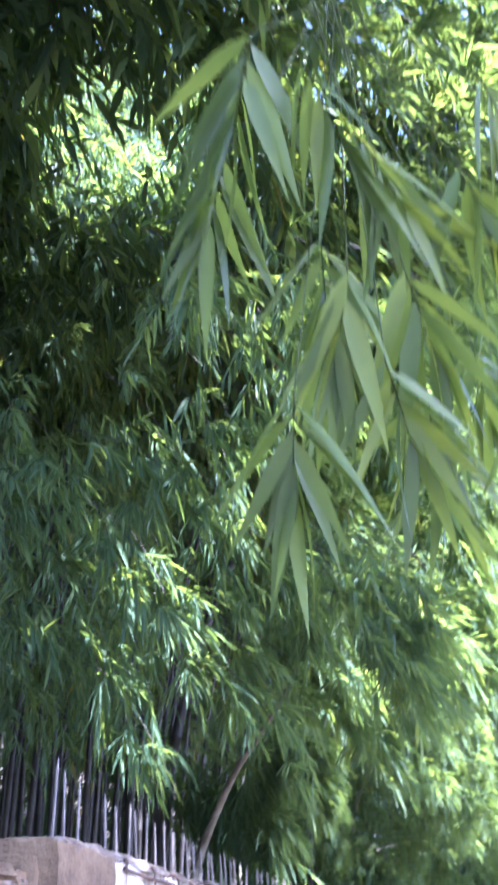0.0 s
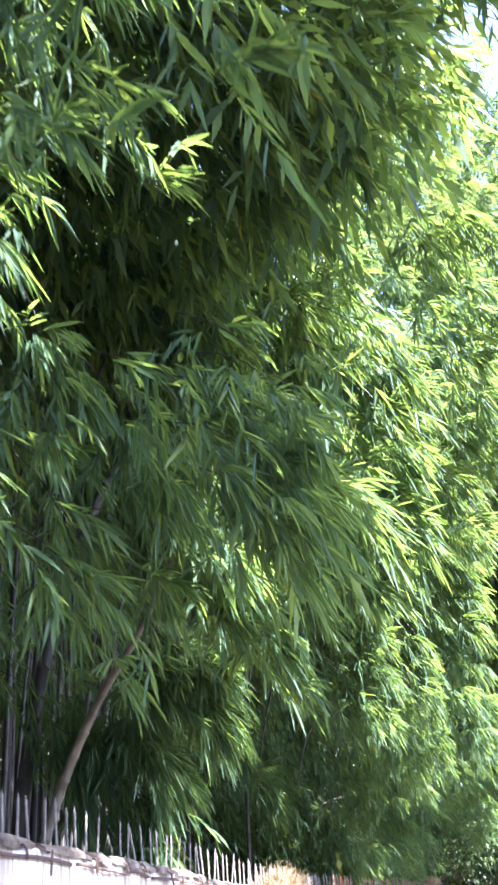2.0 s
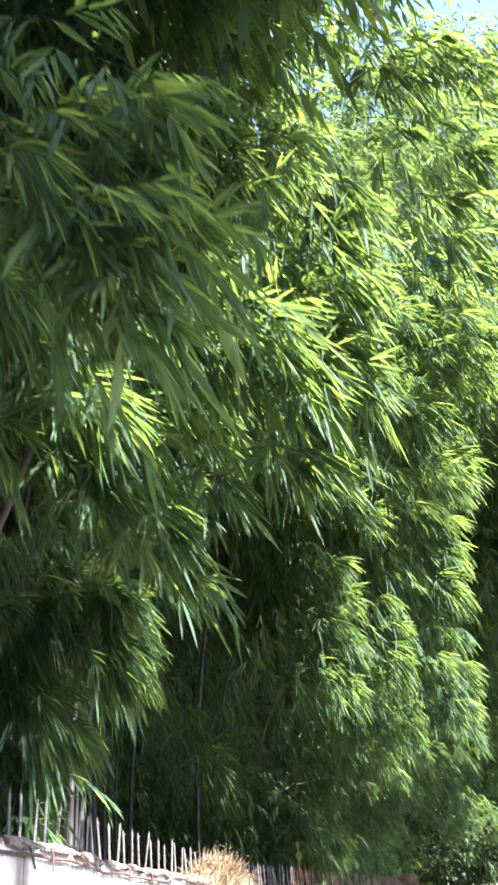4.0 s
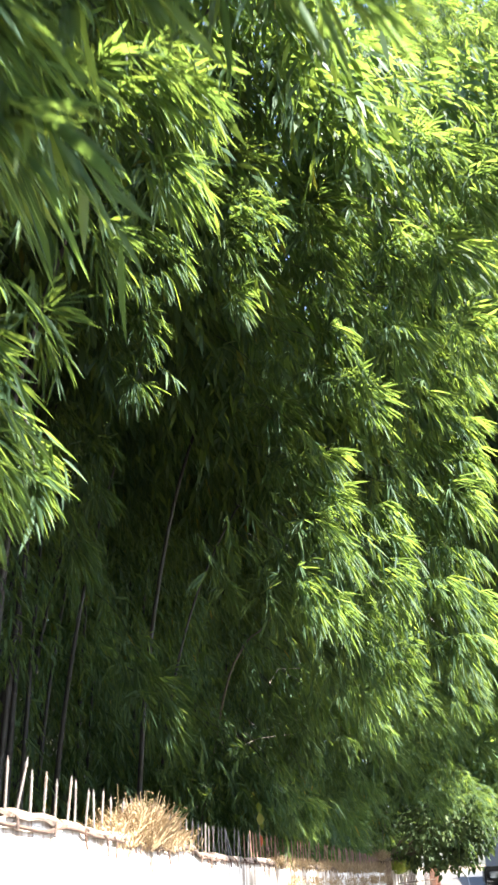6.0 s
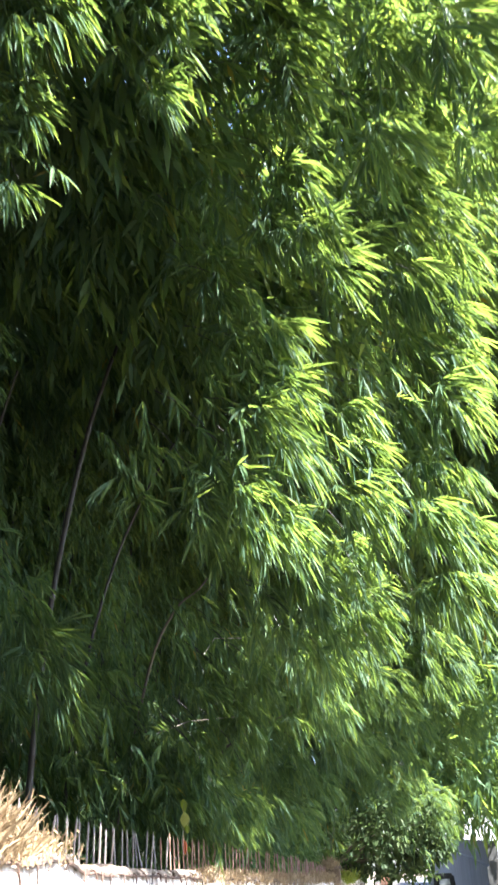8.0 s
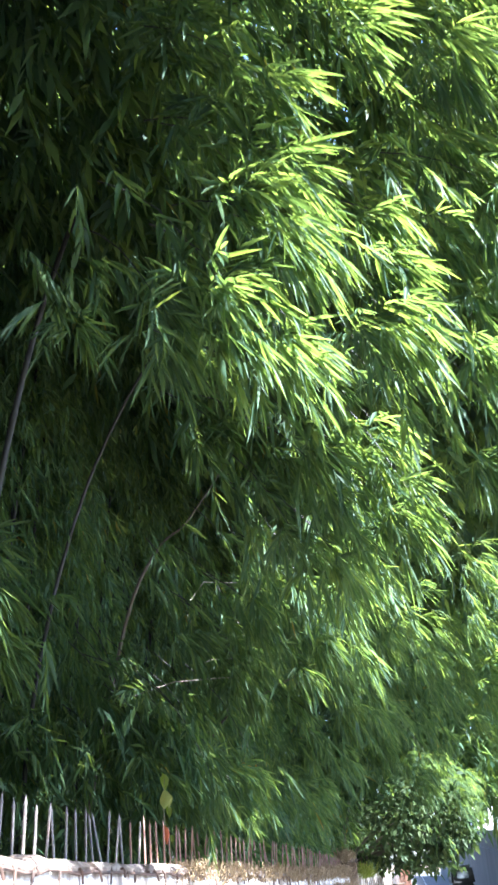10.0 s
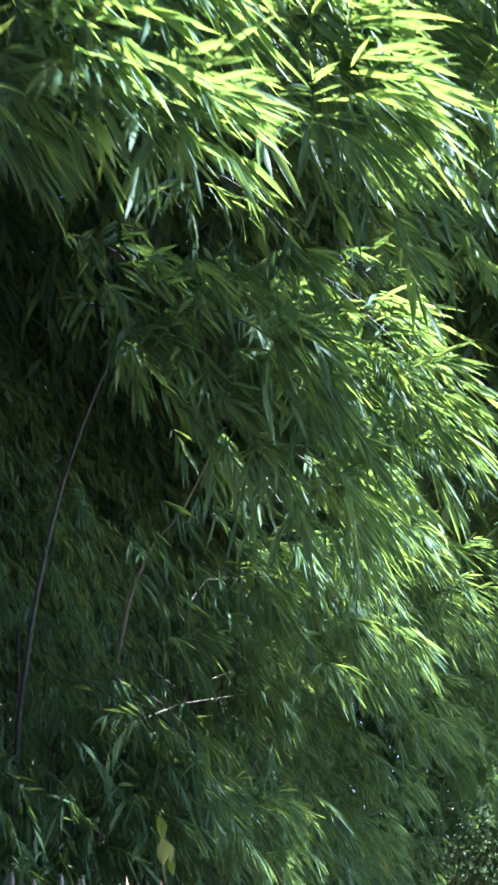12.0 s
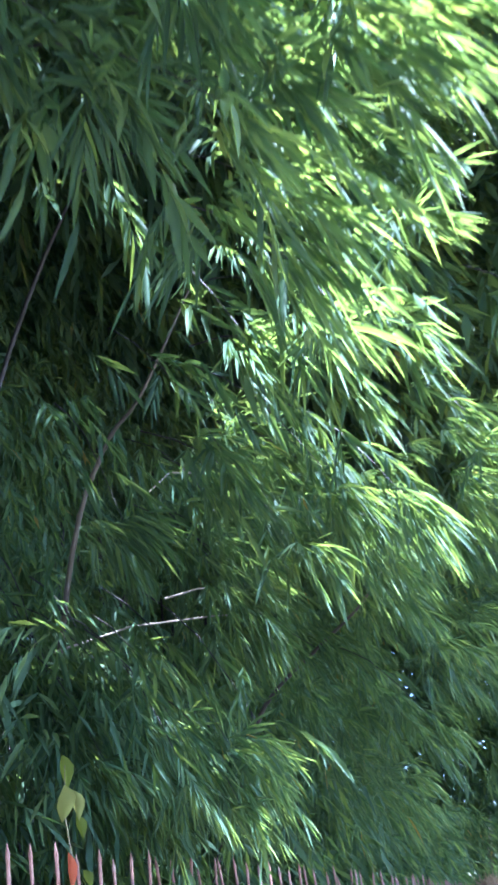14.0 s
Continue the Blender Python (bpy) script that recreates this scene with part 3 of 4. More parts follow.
bamboo_clump((-4.5, 11.0, 1.80), (9.1, 12.0), [
    (-8.31, 12.60, 22.31, 1.17, 0.83), (-6.75, 12.87, 20.64, 1.24, 0.86), (-5.20, 12.50, 19.28, 1.02, 0.79), (-7.71, 12.74, 19.47, 1.05, 0.83),
    (-6.28, 12.73, 18.05, 1.13, 0.71), (-4.72, 12.47, 17.21, 0.81, 0.61), (-7.05, 12.49, 17.16, 0.97, 0.62), (-5.35, 12.43, 16.32, 0.79, 0.52),
    (-8.13, 12.34, 17.84, 0.72, 0.72),
    (-1.56, 10.91, 3.99, 0.33, 0.33), (-1.48, 11.17, 3.41, 0.25, 0.25), (-2.21, 11.06, 3.98, 0.29, 0.29), (-2.03, 11.20, 2.96, 0.27, 0.25),
    (-2.77, 10.93, 3.36, 0.35, 0.30), (-2.96, 10.96, 2.70, 0.35, 0.24), (-2.51, 11.18, 2.43, 0.26, 0.22),
    (2.34, 10.13, 8.15, 0.26, 0.53), (1.83, 10.14, 6.76, 0.19, 0.16), (2.15, 10.15, 7.13, 0.19, 0.32), (1.95, 10.21, 8.58, 0.50, 0.37),
    (0.25, 10.68, 10.32, 1.10, 1.10), (-2.23, 10.83, 3.83, 0.31, 0.37), (-2.08, 10.85, 3.05, 0.31, 0.36),
    (-1.88, 10.96, 3.93, 0.48, 0.43), (-1.54, 10.98, 3.89, 0.37, 0.38), (-1.58, 11.00, 3.49, 0.33, 0.35), (-3.23, 11.03, 3.41, 0.35, 0.45),
    (-1.44, 11.06, 3.43, 0.29, 0.31), (-2.96, 11.06, 3.07, 0.42, 0.36), (0.08, 11.25, 8.99, 0.88, 1.20), 
    (-2.25, 11.04, 2.29, 0.27, 0.20), (-2.31, 11.09, 3.25, 0.30, 0.31), (-2.33, 11.08, 2.59, 0.22, 0.26),
    (-2.29, 11.18, 2.23, 0.12, 0.15), (-2.60, 11.23, 3.47, 0.55, 0.43), (-2.42, 11.22, 2.65, 0.37, 0.32), (-2.00, 11.31, 2.90, 0.22, 0.26),
    (-1.99, 11.37, 4.35, 0.31, 0.21), (-1.16, 11.59, 6.36, 0.44, 0.47), (-1.39, 11.60, 5.72, 0.27, 0.48),
    (-1.62, 11.63, 6.79, 0.26, 0.27), (-0.75, 11.67, 6.37, 0.36, 0.42), (-1.07, 11.77, 5.26, 0.18, 0.30), (-1.43, 11.79, 4.70, 0.17, 0.25),
    (-0.45, 11.84, 6.41, 0.24, 0.25), (-0.63, 11.95, 5.81, 0.30, 0.35),
], low=4.4, thicket=24)
bamboo_clump((-4.5, 15.4, 1.73), (12.0, 17.2), [
    (-1.53, 12.00, 8.20, 1.01, 0.70), (-1.87, 12.81, 4.08, 0.14, 0.10), (-1.98, 13.12, 4.39, 0.10, 0.21), (2.09, 16.06, 8.72, 0.45, 0.52),
    (1.67, 16.06, 7.79, 0.43, 0.55), (1.63, 16.14, 9.57, 0.46, 0.48), (2.50, 16.22, 9.05, 0.73, 1.36), (1.12, 16.24, 8.09, 0.40, 0.37),
    (0.96, 16.20, 6.95, 0.37, 0.40), (1.84, 16.22, 6.89, 0.51, 0.48), (-1.72, 15.20, 7.84, 0.54, 0.66), (-1.80, 15.45, 8.72, 0.30, 0.35),
    (-2.25, 15.47, 7.25, 0.28, 0.32), (-1.70, 15.51, 7.99, 0.29, 0.37), (-1.87, 15.54, 7.12, 0.24, 0.38), (-2.26, 15.62, 6.69, 0.21, 0.25),
    (-0.87, 15.65, 8.24, 0.27, 0.38), (-1.95, 15.73, 6.44, 0.16, 0.23), (-0.89, 15.79, 10.56, 0.42, 0.40), (-0.72, 15.80, 8.88, 0.31, 0.40),
    (-0.16, 15.80, 10.90, 0.35, 0.45), (0.06, 15.81, 11.51, 0.36, 0.34), (-0.92, 15.90, 8.75, 0.60, 0.93), (-0.65, 15.97, 11.31, 0.56, 0.42),
    (-0.74, 16.00, 9.59, 0.40, 0.45), (-0.90, 16.14, 7.69, 0.19, 0.27),
    (0.24, 17.00, 9.39, 0.52, 0.81),
], low=5.4, thicket=44)
bamboo_clump((-4.5, 18.8, 1.69), (17.2, 19.9), [
    (0.19, 17.47, 8.94, 0.32, 0.34), (0.28, 17.50, 7.19, 0.39, 0.31), (0.19, 17.64, 7.87, 0.35, 0.37), (0.21, 17.69, 10.31, 0.40, 0.37),
    (0.27, 17.74, 11.14, 0.33, 0.34), (-0.13, 17.78, 7.41, 0.30, 0.34), (0.30, 17.80, 8.38, 0.41, 0.30), (0.16, 17.84, 9.57, 0.38, 0.40),
    (-0.20, 17.85, 6.29, 0.44, 0.30), (-0.49, 17.74, 4.54, 0.39, 0.50), (0.41, 17.90, 11.89, 0.40, 0.40), (-0.29, 17.90, 5.36, 0.42, 0.36),
    (-0.71, 18.00, 7.11, 0.38, 0.49), (-0.16, 18.07, 5.82, 0.43, 0.33), (-1.45, 18.08, 4.75, 0.10, 0.14), (-0.90, 17.99, 4.60, 0.27, 0.43),
    (-0.09, 18.00, 5.09, 0.40, 0.32), (-3.18, 18.16, 6.25, 0.21, 0.29), (-0.18, 18.04, 4.35, 0.32, 0.35), (0.52, 18.17, 7.21, 0.38, 0.40),
    (-0.61, 18.22, 6.57, 0.25, 0.24), (-3.52, 18.32, 5.50, 0.31, 0.41), (-3.98, 18.40, 7.71, 0.26, 0.31), (-3.37, 18.40, 7.02, 0.31, 0.41),
    (0.52, 18.76, 4.92, 0.37, 0.32), (1.57, 18.82, 11.80, 0.43, 0.42), (1.34, 18.84, 7.44, 0.41, 0.33), (0.93, 18.85, 7.89, 0.34, 0.32),
    (1.55, 18.89, 9.20, 0.51, 0.36), (0.54, 18.89, 5.89, 0.38, 0.26), (1.42, 18.90, 10.25, 0.36, 0.34), (1.59, 18.95, 14.27, 0.34, 0.62),
    (1.29, 18.95, 8.36, 0.35, 0.36), (0.58, 18.96, 5.42, 0.39, 0.35), (1.43, 18.99, 12.80, 0.32, 0.58), (1.64, 19.03, 8.60, 0.50, 0.38),
    (1.71, 19.06, 7.89, 0.49, 0.41), (1.50, 19.10, 10.95, 0.41, 0.46),  (1.22, 19.13, 4.79, 0.36, 0.38),
    (1.68, 19.15, 6.05, 0.40, 0.39), (1.39, 19.19, 9.68, 0.45, 0.33),  (1.77, 19.33, 6.71, 0.41, 0.43),
    (1.09, 19.35, 4.09, 0.21, 0.28), (1.42, 19.36, 4.13, 0.37, 0.40),  
     (1.80, 19.42, 7.32, 0.42, 0.44), (1.36, 19.43, 6.93, 0.40, 0.35), (1.45, 19.48, 5.44, 0.46, 0.38),
    (1.24, 19.51, 6.10, 0.37, 0.31), (1.63, 19.53, 4.67, 0.34, 0.47), (-0.11, 19.75, 4.46, 0.21, 0.16), (-2.80, 19.90, 3.74, 0.44, 0.58),
], low=4.6, thicket=22)
bamboo_clump((-4.5, 21.8, 1.64), (19.9, 23.4), [
    (0.04, 19.92, 4.15, 0.20, 0.19), (1.98, 20.00, 9.22, 0.80, 1.60), (-0.34, 20.03, 3.93, 0.17, 0.17), (-0.99, 20.03, 4.85, 0.15, 0.20),
    (-3.17, 20.07, 4.30, 0.36, 0.47), (-0.53, 20.08, 4.35, 0.17, 0.16), (-0.42, 20.09, 5.27, 0.21, 0.16), (0.01, 20.09, 3.68, 0.16, 0.13),
    (-2.64, 20.13, 3.26, 0.25, 0.35), (0.15, 20.13, 3.92, 0.12, 0.16), (-0.82, 20.19, 5.05, 0.24, 0.18), (0.07, 20.19, 5.25, 0.23, 0.18),
    (-0.36, 20.23, 4.64, 0.23, 0.18), (0.63, 20.30, 4.17, 0.36, 0.47), (0.10, 20.63, 4.68, 0.37, 0.52), (0.55, 20.67, 4.88, 0.29, 0.34),
    (-0.01, 20.69, 3.90, 0.36, 0.47), (1.89, 20.95, 8.84, 0.57, 1.52), (1.60, 21.00, 11.61, 1.02, 1.54), (2.02, 21.00, 13.22, 0.66, 1.20),
    (0.32, 21.86, 4.66, 0.24, 0.23), (0.35, 22.01, 5.62, 0.21, 0.22), (0.09, 21.49, 3.87, 0.16, 0.18), (0.64, 22.12, 4.74, 0.14, 0.28),
    (0.69, 22.12, 6.38, 0.29, 0.23), (0.82, 22.13, 5.84, 0.21, 0.22), (0.03, 22.16, 3.95, 0.20, 0.27), (0.08, 22.17, 5.16, 0.22, 0.23),
    (0.65, 22.18, 5.29, 0.23, 0.23), (-0.08, 22.18, 4.32, 0.20, 0.24), (0.41, 22.24, 4.19, 0.20, 0.24), (-0.39, 21.68, 4.02, 0.19, 0.22),
    (2.92, 21.78, 11.61, 0.39, 0.69), (2.71, 21.79, 10.51, 0.32, 0.67), (3.65, 21.93, 17.81, 0.55, 0.58), (2.12, 22.00, 17.47, 1.33, 1.46),
    (2.95, 22.14, 13.28, 0.52, 0.61), (2.67, 22.14, 12.37, 0.47, 0.59), (2.80, 22.24, 14.16, 0.54, 0.57), (2.90, 22.50, 16.32, 1.43, 1.56),
    (-0.89, 22.99, 4.12, 0.26, 0.28), (3.99, 23.00, 18.52, 1.72, 2.15), (-1.65, 23.13, 3.93, 0.35, 0.27), (-0.55, 23.15, 3.52, 0.22, 0.22),
    (-0.25, 23.27, 3.81, 0.25, 0.26), (0.13, 23.31, 3.64, 0.28, 0.30),
], bough_leaf=0.30, thick=1.0, hang=1.5)
bamboo_clump((-4.5, 25.8, 1.59), (23.4, 28.0), [
    (-1.44, 25.02, 4.10, 0.14, 0.14), (-1.26, 25.34, 3.81, 0.16, 0.16), (-1.23, 25.00, 3.56, 0.09, 0.13), (-1.53, 25.39, 3.85, 0.10, 0.12),
    (-2.58, 23.93, 3.19, 0.29, 0.18), (-2.13, 23.91, 3.02, 0.28, 0.18), (-1.72, 23.62, 2.79, 0.27, 0.17), (-2.39, 23.68, 2.78, 0.28, 0.20),
    (-1.94, 23.94, 2.56, 0.27, 0.19), (-1.53, 23.77, 2.45, 0.22, 0.19), (-2.69, 23.85, 2.52, 0.24, 0.20), (-2.22, 23.65, 2.34, 0.23, 0.17),
    (-1.78, 23.67, 2.23, 0.26, 0.17), (-1.31, 23.80, 2.21, 0.18, 0.17), (-1.08, 23.90, 2.53, 0.17, 0.15),
    (3.27, 25.50, 24.87, 1.30, 1.60), (2.79, 25.50, 21.98, 1.20, 1.50), (4.07, 25.50, 22.82, 1.30, 1.60), (3.54, 26.00, 17.33, 1.30, 1.50), (3.53, 26.50, 19.90, 1.20, 1.40),
    (1.75, 25.00, 19.84, 1.60, 2.00), (2.32, 24.50, 23.00, 1.50, 1.80), (0.82, 26.00, 23.02, 1.30, 1.50), (3.95, 26.50, 19.94, 1.20, 1.40), (1.24, 26.50, 21.25, 1.20, 1.40),
    (-1.48, 23.41, 2.32, 0.21, 0.20), (-1.98, 23.42, 2.48, 0.38, 0.26), (-2.04, 23.78, 3.08, 0.44, 0.28), (-1.65, 23.79, 2.67, 0.33, 0.27),
    (-2.57, 23.80, 3.15, 0.25, 0.23), (1.68, 23.81, 4.34, 0.52, 0.76), (-2.38, 23.83, 2.77, 0.33, 0.30), (-1.13, 23.85, 3.85, 0.41, 0.43),
    (-0.19, 23.86, 3.98, 0.46, 0.59), (-0.93, 23.90, 4.60, 0.52, 0.65), (3.20, 24.00, 16.44, 1.24, 2.06), (3.21, 24.00, 14.16, 1.15, 1.92),
    (0.80, 24.18, 4.21, 0.62, 0.65), (-1.45, 24.20, 2.59, 0.56, 0.51), (-0.43, 24.50, 4.20, 0.96, 0.80), (-1.40, 24.70, 3.82, 0.49, 0.49),
    (-1.24, 24.70, 3.68, 0.33, 0.39), (-1.29, 24.89, 3.55, 0.14, 0.23), (-1.51, 24.94, 4.89, 0.29, 0.27), (-1.43, 24.95, 3.88, 0.23, 0.23),
    (-0.22, 25.50, 4.24, 0.54, 0.72), (-0.95, 26.00, 4.18, 1.36, 1.47), (-0.59, 26.26, 5.12, 0.39, 0.34), (-0.25, 26.39, 2.93, 0.43, 0.39),
    (-0.25, 26.47, 4.03, 0.31, 0.29), (-1.10, 26.47, 4.67, 0.20, 0.34), (0.13, 26.53, 3.44, 0.49, 0.36), (-0.42, 26.66, 4.56, 0.32, 0.27),
    (-0.70, 27.00, 2.94, 0.82, 0.89),
], leaf=0.25, leaves=10, fill=560, tall=17.0, bough_leaf=0.24, thick=0.62, hang=1.5)
bamboo_clump((-4.5, 30.5, 1.52), (28.0, 33.5), [
    (0.77, 29.00, 4.56, 1.51, 1.30), (0.74, 31.00, 4.25, 1.59, 1.88), (0.90, 31.00, 3.68, 0.94, 1.87),
], leaf=0.25, leaves=10, fill=560, tall=17.0, bough_leaf=0.24, thick=0.62, hang=1.5)
bamboo_clump((-4.5, 36.0, 1.45), (33.5, 38.0), [
    (2.99, 35.00, 5.11, 0.88, 2.20), (2.24, 41.00, 3.48, 1.46, 1.83),
], leaf=0.25, leaves=10, fill=560, tall=17.0, bough_leaf=0.24, thick=0.62, hang=1.5)

# ---- woods behind and beyond ----
def woods(name, n, lo, hi, leaf, mat, label):
    o = rng.uniform(lo, hi, (n, 3))
    axis = unit(rng.normal(0, 1, (n, 3)) + np.array([0.3, -0.3, -0.3]))
    ob = obj(name, blade_mesh(name, sprays(o, axis, rng.uniform(0.5, 1.0, n), 7, leaf, droop=0.8, broad=1.3, plain=True)), mat)
    return tagged(ob, label, "foliage", kind="stuff")


woods("inner_woods", 7000, (-8.0, -6, 5.2), (-5.6, 48, 12.5), 0.5, LEAF, "dark bamboo foliage deep behind the clumps")
woods("back_woods", 9000, (-12.0, -6, 1.9), (-8.2, 48, 12.5), 0.5, LEAF, "dark low foliage at the back of the bamboo")
woods("rear_crowns", 2600, (-12.0, 14, 14), (-3.5, 18, 26), 0.5, LEAF, "sunlit bamboo tops rising behind the clumps")
woods("high_crowns", 7000, (-1.0, 28, 8.0), (8.5, 36, 32), 0.55, LEAF, "tall sunlit bamboo crowns rising further along the wall")
woods("far_woods", 16500, (-9.0, 44, 3.4), (9.5, 60, 24), 0.65, LEAF, "hazy green treetops further along the road")
def undergrowth():
    """Dark low leaves close behind the fence further along."""
    n = 3200
    yy = rng.uniform(23, 46, n)
    xx = np.array([wall_x(q) for q in yy]) - 0.55 - rng.uniform(0, 1, n) ** 1.5 * 3.0
    zz = 1.3 + rng.uniform(0, 1, n) * 2.2
    o = np.stack([xx, yy, zz], 1)
    axis = unit(np.stack([rng.normal(0.3, 0.5, n), rng.normal(-0.3, 0.5, n), rng.normal(-0.2, 0.4, n)], 1))
    ob = obj("undergrowth", blade_mesh("undergrowth", sprays(o, axis, rng.uniform(0.25, 0.5, n), 9, 0.26, droop=0.8, plain=True)), LEAF)
    return tagged(ob, "dark low bamboo leaves close behind the fence", "foliage", kind="stuff")


undergrowth()
woods("far_treetops", 6000, (3.0, 62, 6.5), (20, 90, 28), 0.8, LEAF, "hazy green treetops beyond the far wall")


def roof():
    """Arching bamboo tops, closed overhead; unseen parts added over the road to shape shade."""
    n = 62000
    yy, xx = rng.uniform(-6, 46, n), rng.uniform(-13.0, 10.3, n)
    # edge tuned along y to choose which boughs the sun reaches
    edge = np.interp(yy, (-4, 4.3, 5.2, 6.0, 6.8, 7.6, 8.6, 9.4, 11.0, 12.8, 15.0, 16.0, 16.8, 17.05, 17.2, 17.6, 17.9, 18.2, 19.0, 19.6, 20.2, 22.0, 24.0, 34.0, 40.0, 46), (10.0, 9.5, 6.2, 4.4, 4.4, 5.4, 5.0, 2.6, 2.2, 0.7, 0.6, 0.9, 1.2, 1.6, 4.6, 4.8, 3.2, 1.4, 1.2, 3.6, 5.6, 6.8, 9.5, 10.0, 7.0, 7.0)) - 0.5 * np.abs(np.sin(yy * 2.1 + 0.4) * np.sin(yy * 0.87))
    keep = xx < edge
    # gaps: two let sun onto chosen boughs, two open a view to lit crowns
    for gx, gy, gr in ((5.0, 2.8, 1.5), (3.0, 3.7, 1.1), (-2.9, 6.2, 1.1), (-3.4, 7.3, 1.2)):
        keep &= (xx - gx) ** 2 + (yy - gy) ** 2 > gr * gr
    # thinned here to let dappled light through
    keep &= ~((yy > 20.3) & (yy < 22.8) & (xx > 1.5) & (rng.random(n) < 0.6))
    yy, xx = yy[keep], xx[keep]
    zz = np.interp(xx, (-8.5, -5.2, -2, 1.0, 5.4, 7.4), (11.5, 11.6, 11.0, 10.6, 11.2, 11.6)) + 0.6 * np.sin(yy * 0.7) * np.sin(xx * 0.9 + 1) + rng.uniform(0, 2.0, len(xx))
    o = np.stack([xx, yy, zz], 1)
    axis = unit(np.stack([rng.normal(0.4, 0.5, len(xx)), rng.normal(0, 0.5, len(xx)), rng.normal(-0.3, 0.3, len(xx))], 1))
    # a second, lower layer of leaves under the tops, added to darken the interior
    m = 26000
    y2, x2 = rng.uniform(-2, 46, m), rng.uniform(-8.0, 2.6, m)
    under = x2 < np.interp(y2, (-4, 5.6, 6.6, 7.6, 9.3, 10.2, 12.0, 15.0, 16.0, 21.0, 22.2, 46), (2.4, -0.8, -0.4, 1.5, 1.3, -0.8, -1.4, -1.4, -0.9, -0.9, 0.8, 1.2))
    low = np.stack([x2, y2, 8.6 + 1.5 * rng.random(m) - 0.12 * np.minimum(x2, 0)], 1)[under & ((x2 + 2.35) ** 2 + (y2 - 5.1) ** 2 > 1.1)]
    o = np.concatenate([o, low])
    xx = o[:, 0]
    axis = unit(np.stack([rng.normal(0.4, 0.5, len(xx)), rng.normal(0, 0.5, len(xx)), rng.normal(-0.4, 0.3, len(xx))], 1))
    ob = obj("bamboo_shade_tops", blade_mesh("bamboo_shade_tops", sprays(o, axis, rng.uniform(0.4, 0.8, len(xx)), 9, 0.42, droop=0.8, broad=1.25, plain=True)), LEAF)
    return tagged(ob, "arching tops of the bamboo closing overhead, extended out of view to cast shade", "foliage", kind="stuff")


roof()


def broadleaf_tree(base, crowns, height):
    thing = empty_thing("broadleaf_tree", base, "roadside tree with broad light-green leaves", "tree")
    loc = np.array(base)
    bm = bmesh.new()
    tube(bm, [(0, 0, -0.2), (0.05, 0, height * 0.3), (0.2, -0.1, height * 0.6), (0.5, -0.2, height)], [0.16, 0.13, 0.10, 0.04], 10)
    part("trunk", bm, CULM, thing, smooth=True)
    for x, y, z, r, h in crowns:
        n = int(40 * 4 * math.pi * (r * r + 2 * r * h) / 12)
        d = unit(rng.normal(0, 1, (n, 3)))
        o = np.array((x, y, z)) + d * np.array((r, r, h)) * rng.uniform(0.5, 1, (n, 1))
        size = 0.20 * rng.uniform(0.5, 1.4, n * 5)
        at = np.repeat(o, 5, 0) + rng.normal(0, 0.13, (n * 5, 3))
        way = unit(np.repeat(d, 5, 0) * 0.5 + rng.normal(0, 0.5, (n * 5, 3)) + np.array([0, 0, -0.5]))
        b = obj("crown", blade_mesh("crown", blades(at, way, size, size * 0.55, 0.1) - loc), BROAD, thing)
        bm = bmesh.new()
        a, c = Vector((0.1, 0, height * 0.45)), Vector((x, y, z)) - thing.location
        tube(bm, [a, (a + c) / 2 + Vector((0, 0, 0.2)), c], [0.05, 0.035, 0.012], 6)
        part("limb", bm, CULM, b)
    return thing


broadleaf_tree((-0.9, 43.0, 0.1), [(2.3, 41.0, 2.9, 0.65, 0.7), (2.75, 41.5, 2.5, 0.55, 0.7), (1.5, 40.5, 3.0, 0.8, 0.8), (0.9, 40.2, 2.6, 0.8, 0.9), (1.3, 42.0, 2.15, 0.9, 0.75), (2.1, 42.2, 2.2, 0.6, 0.75), (0.4, 43.2, 2.5, 1.0, 0.9), (2.5, 41.6, 2.2, 0.5, 0.6), (-0.4, 44.0, 2.2, 0.9, 0.9), (1.5, 41.5, 1.85, 0.8, 0.5), (2.15, 42.0, 1.9, 0.5, 0.5), (0.3, 43.0, 1.9, 0.9, 0.6)], 3.2)

# ---- far end of the road ----
verts, faces = [], []
for y, x, top in ((58, 6.2, 2.6), (76, 7.7, 3.05), (110, 9.4, 4.0), (160, 11.8, 5.2), (215, 14.4, 6.4)):
    b = road_z(y) - 0.2
    led = top - 1.1
    verts += [(x, y, b), (x, y, led), (x + 0.12, y, led + 0.06), (x + 0.12, y, top), (x + 0.6, y, top), (x + 0.6, y, b)]
for i in range(4):
    for j in range(5):
        faces.append((i * 6 + j, i * 6 + j + 1, (i + 1) * 6 + j + 1, (i + 1) * 6 + j))
faces += [(0, 1, 2, 3, 4, 5), (29, 28, 27, 26, 25, 24)]
me = bpy.data.meshes.new("wall_far")
me.from_pydata(verts, [], faces)
tagged(obj("wall_far", me, DARK_CONCRETE), "tall grey concrete retaining wall with a ledge", "wall", kind="structure")


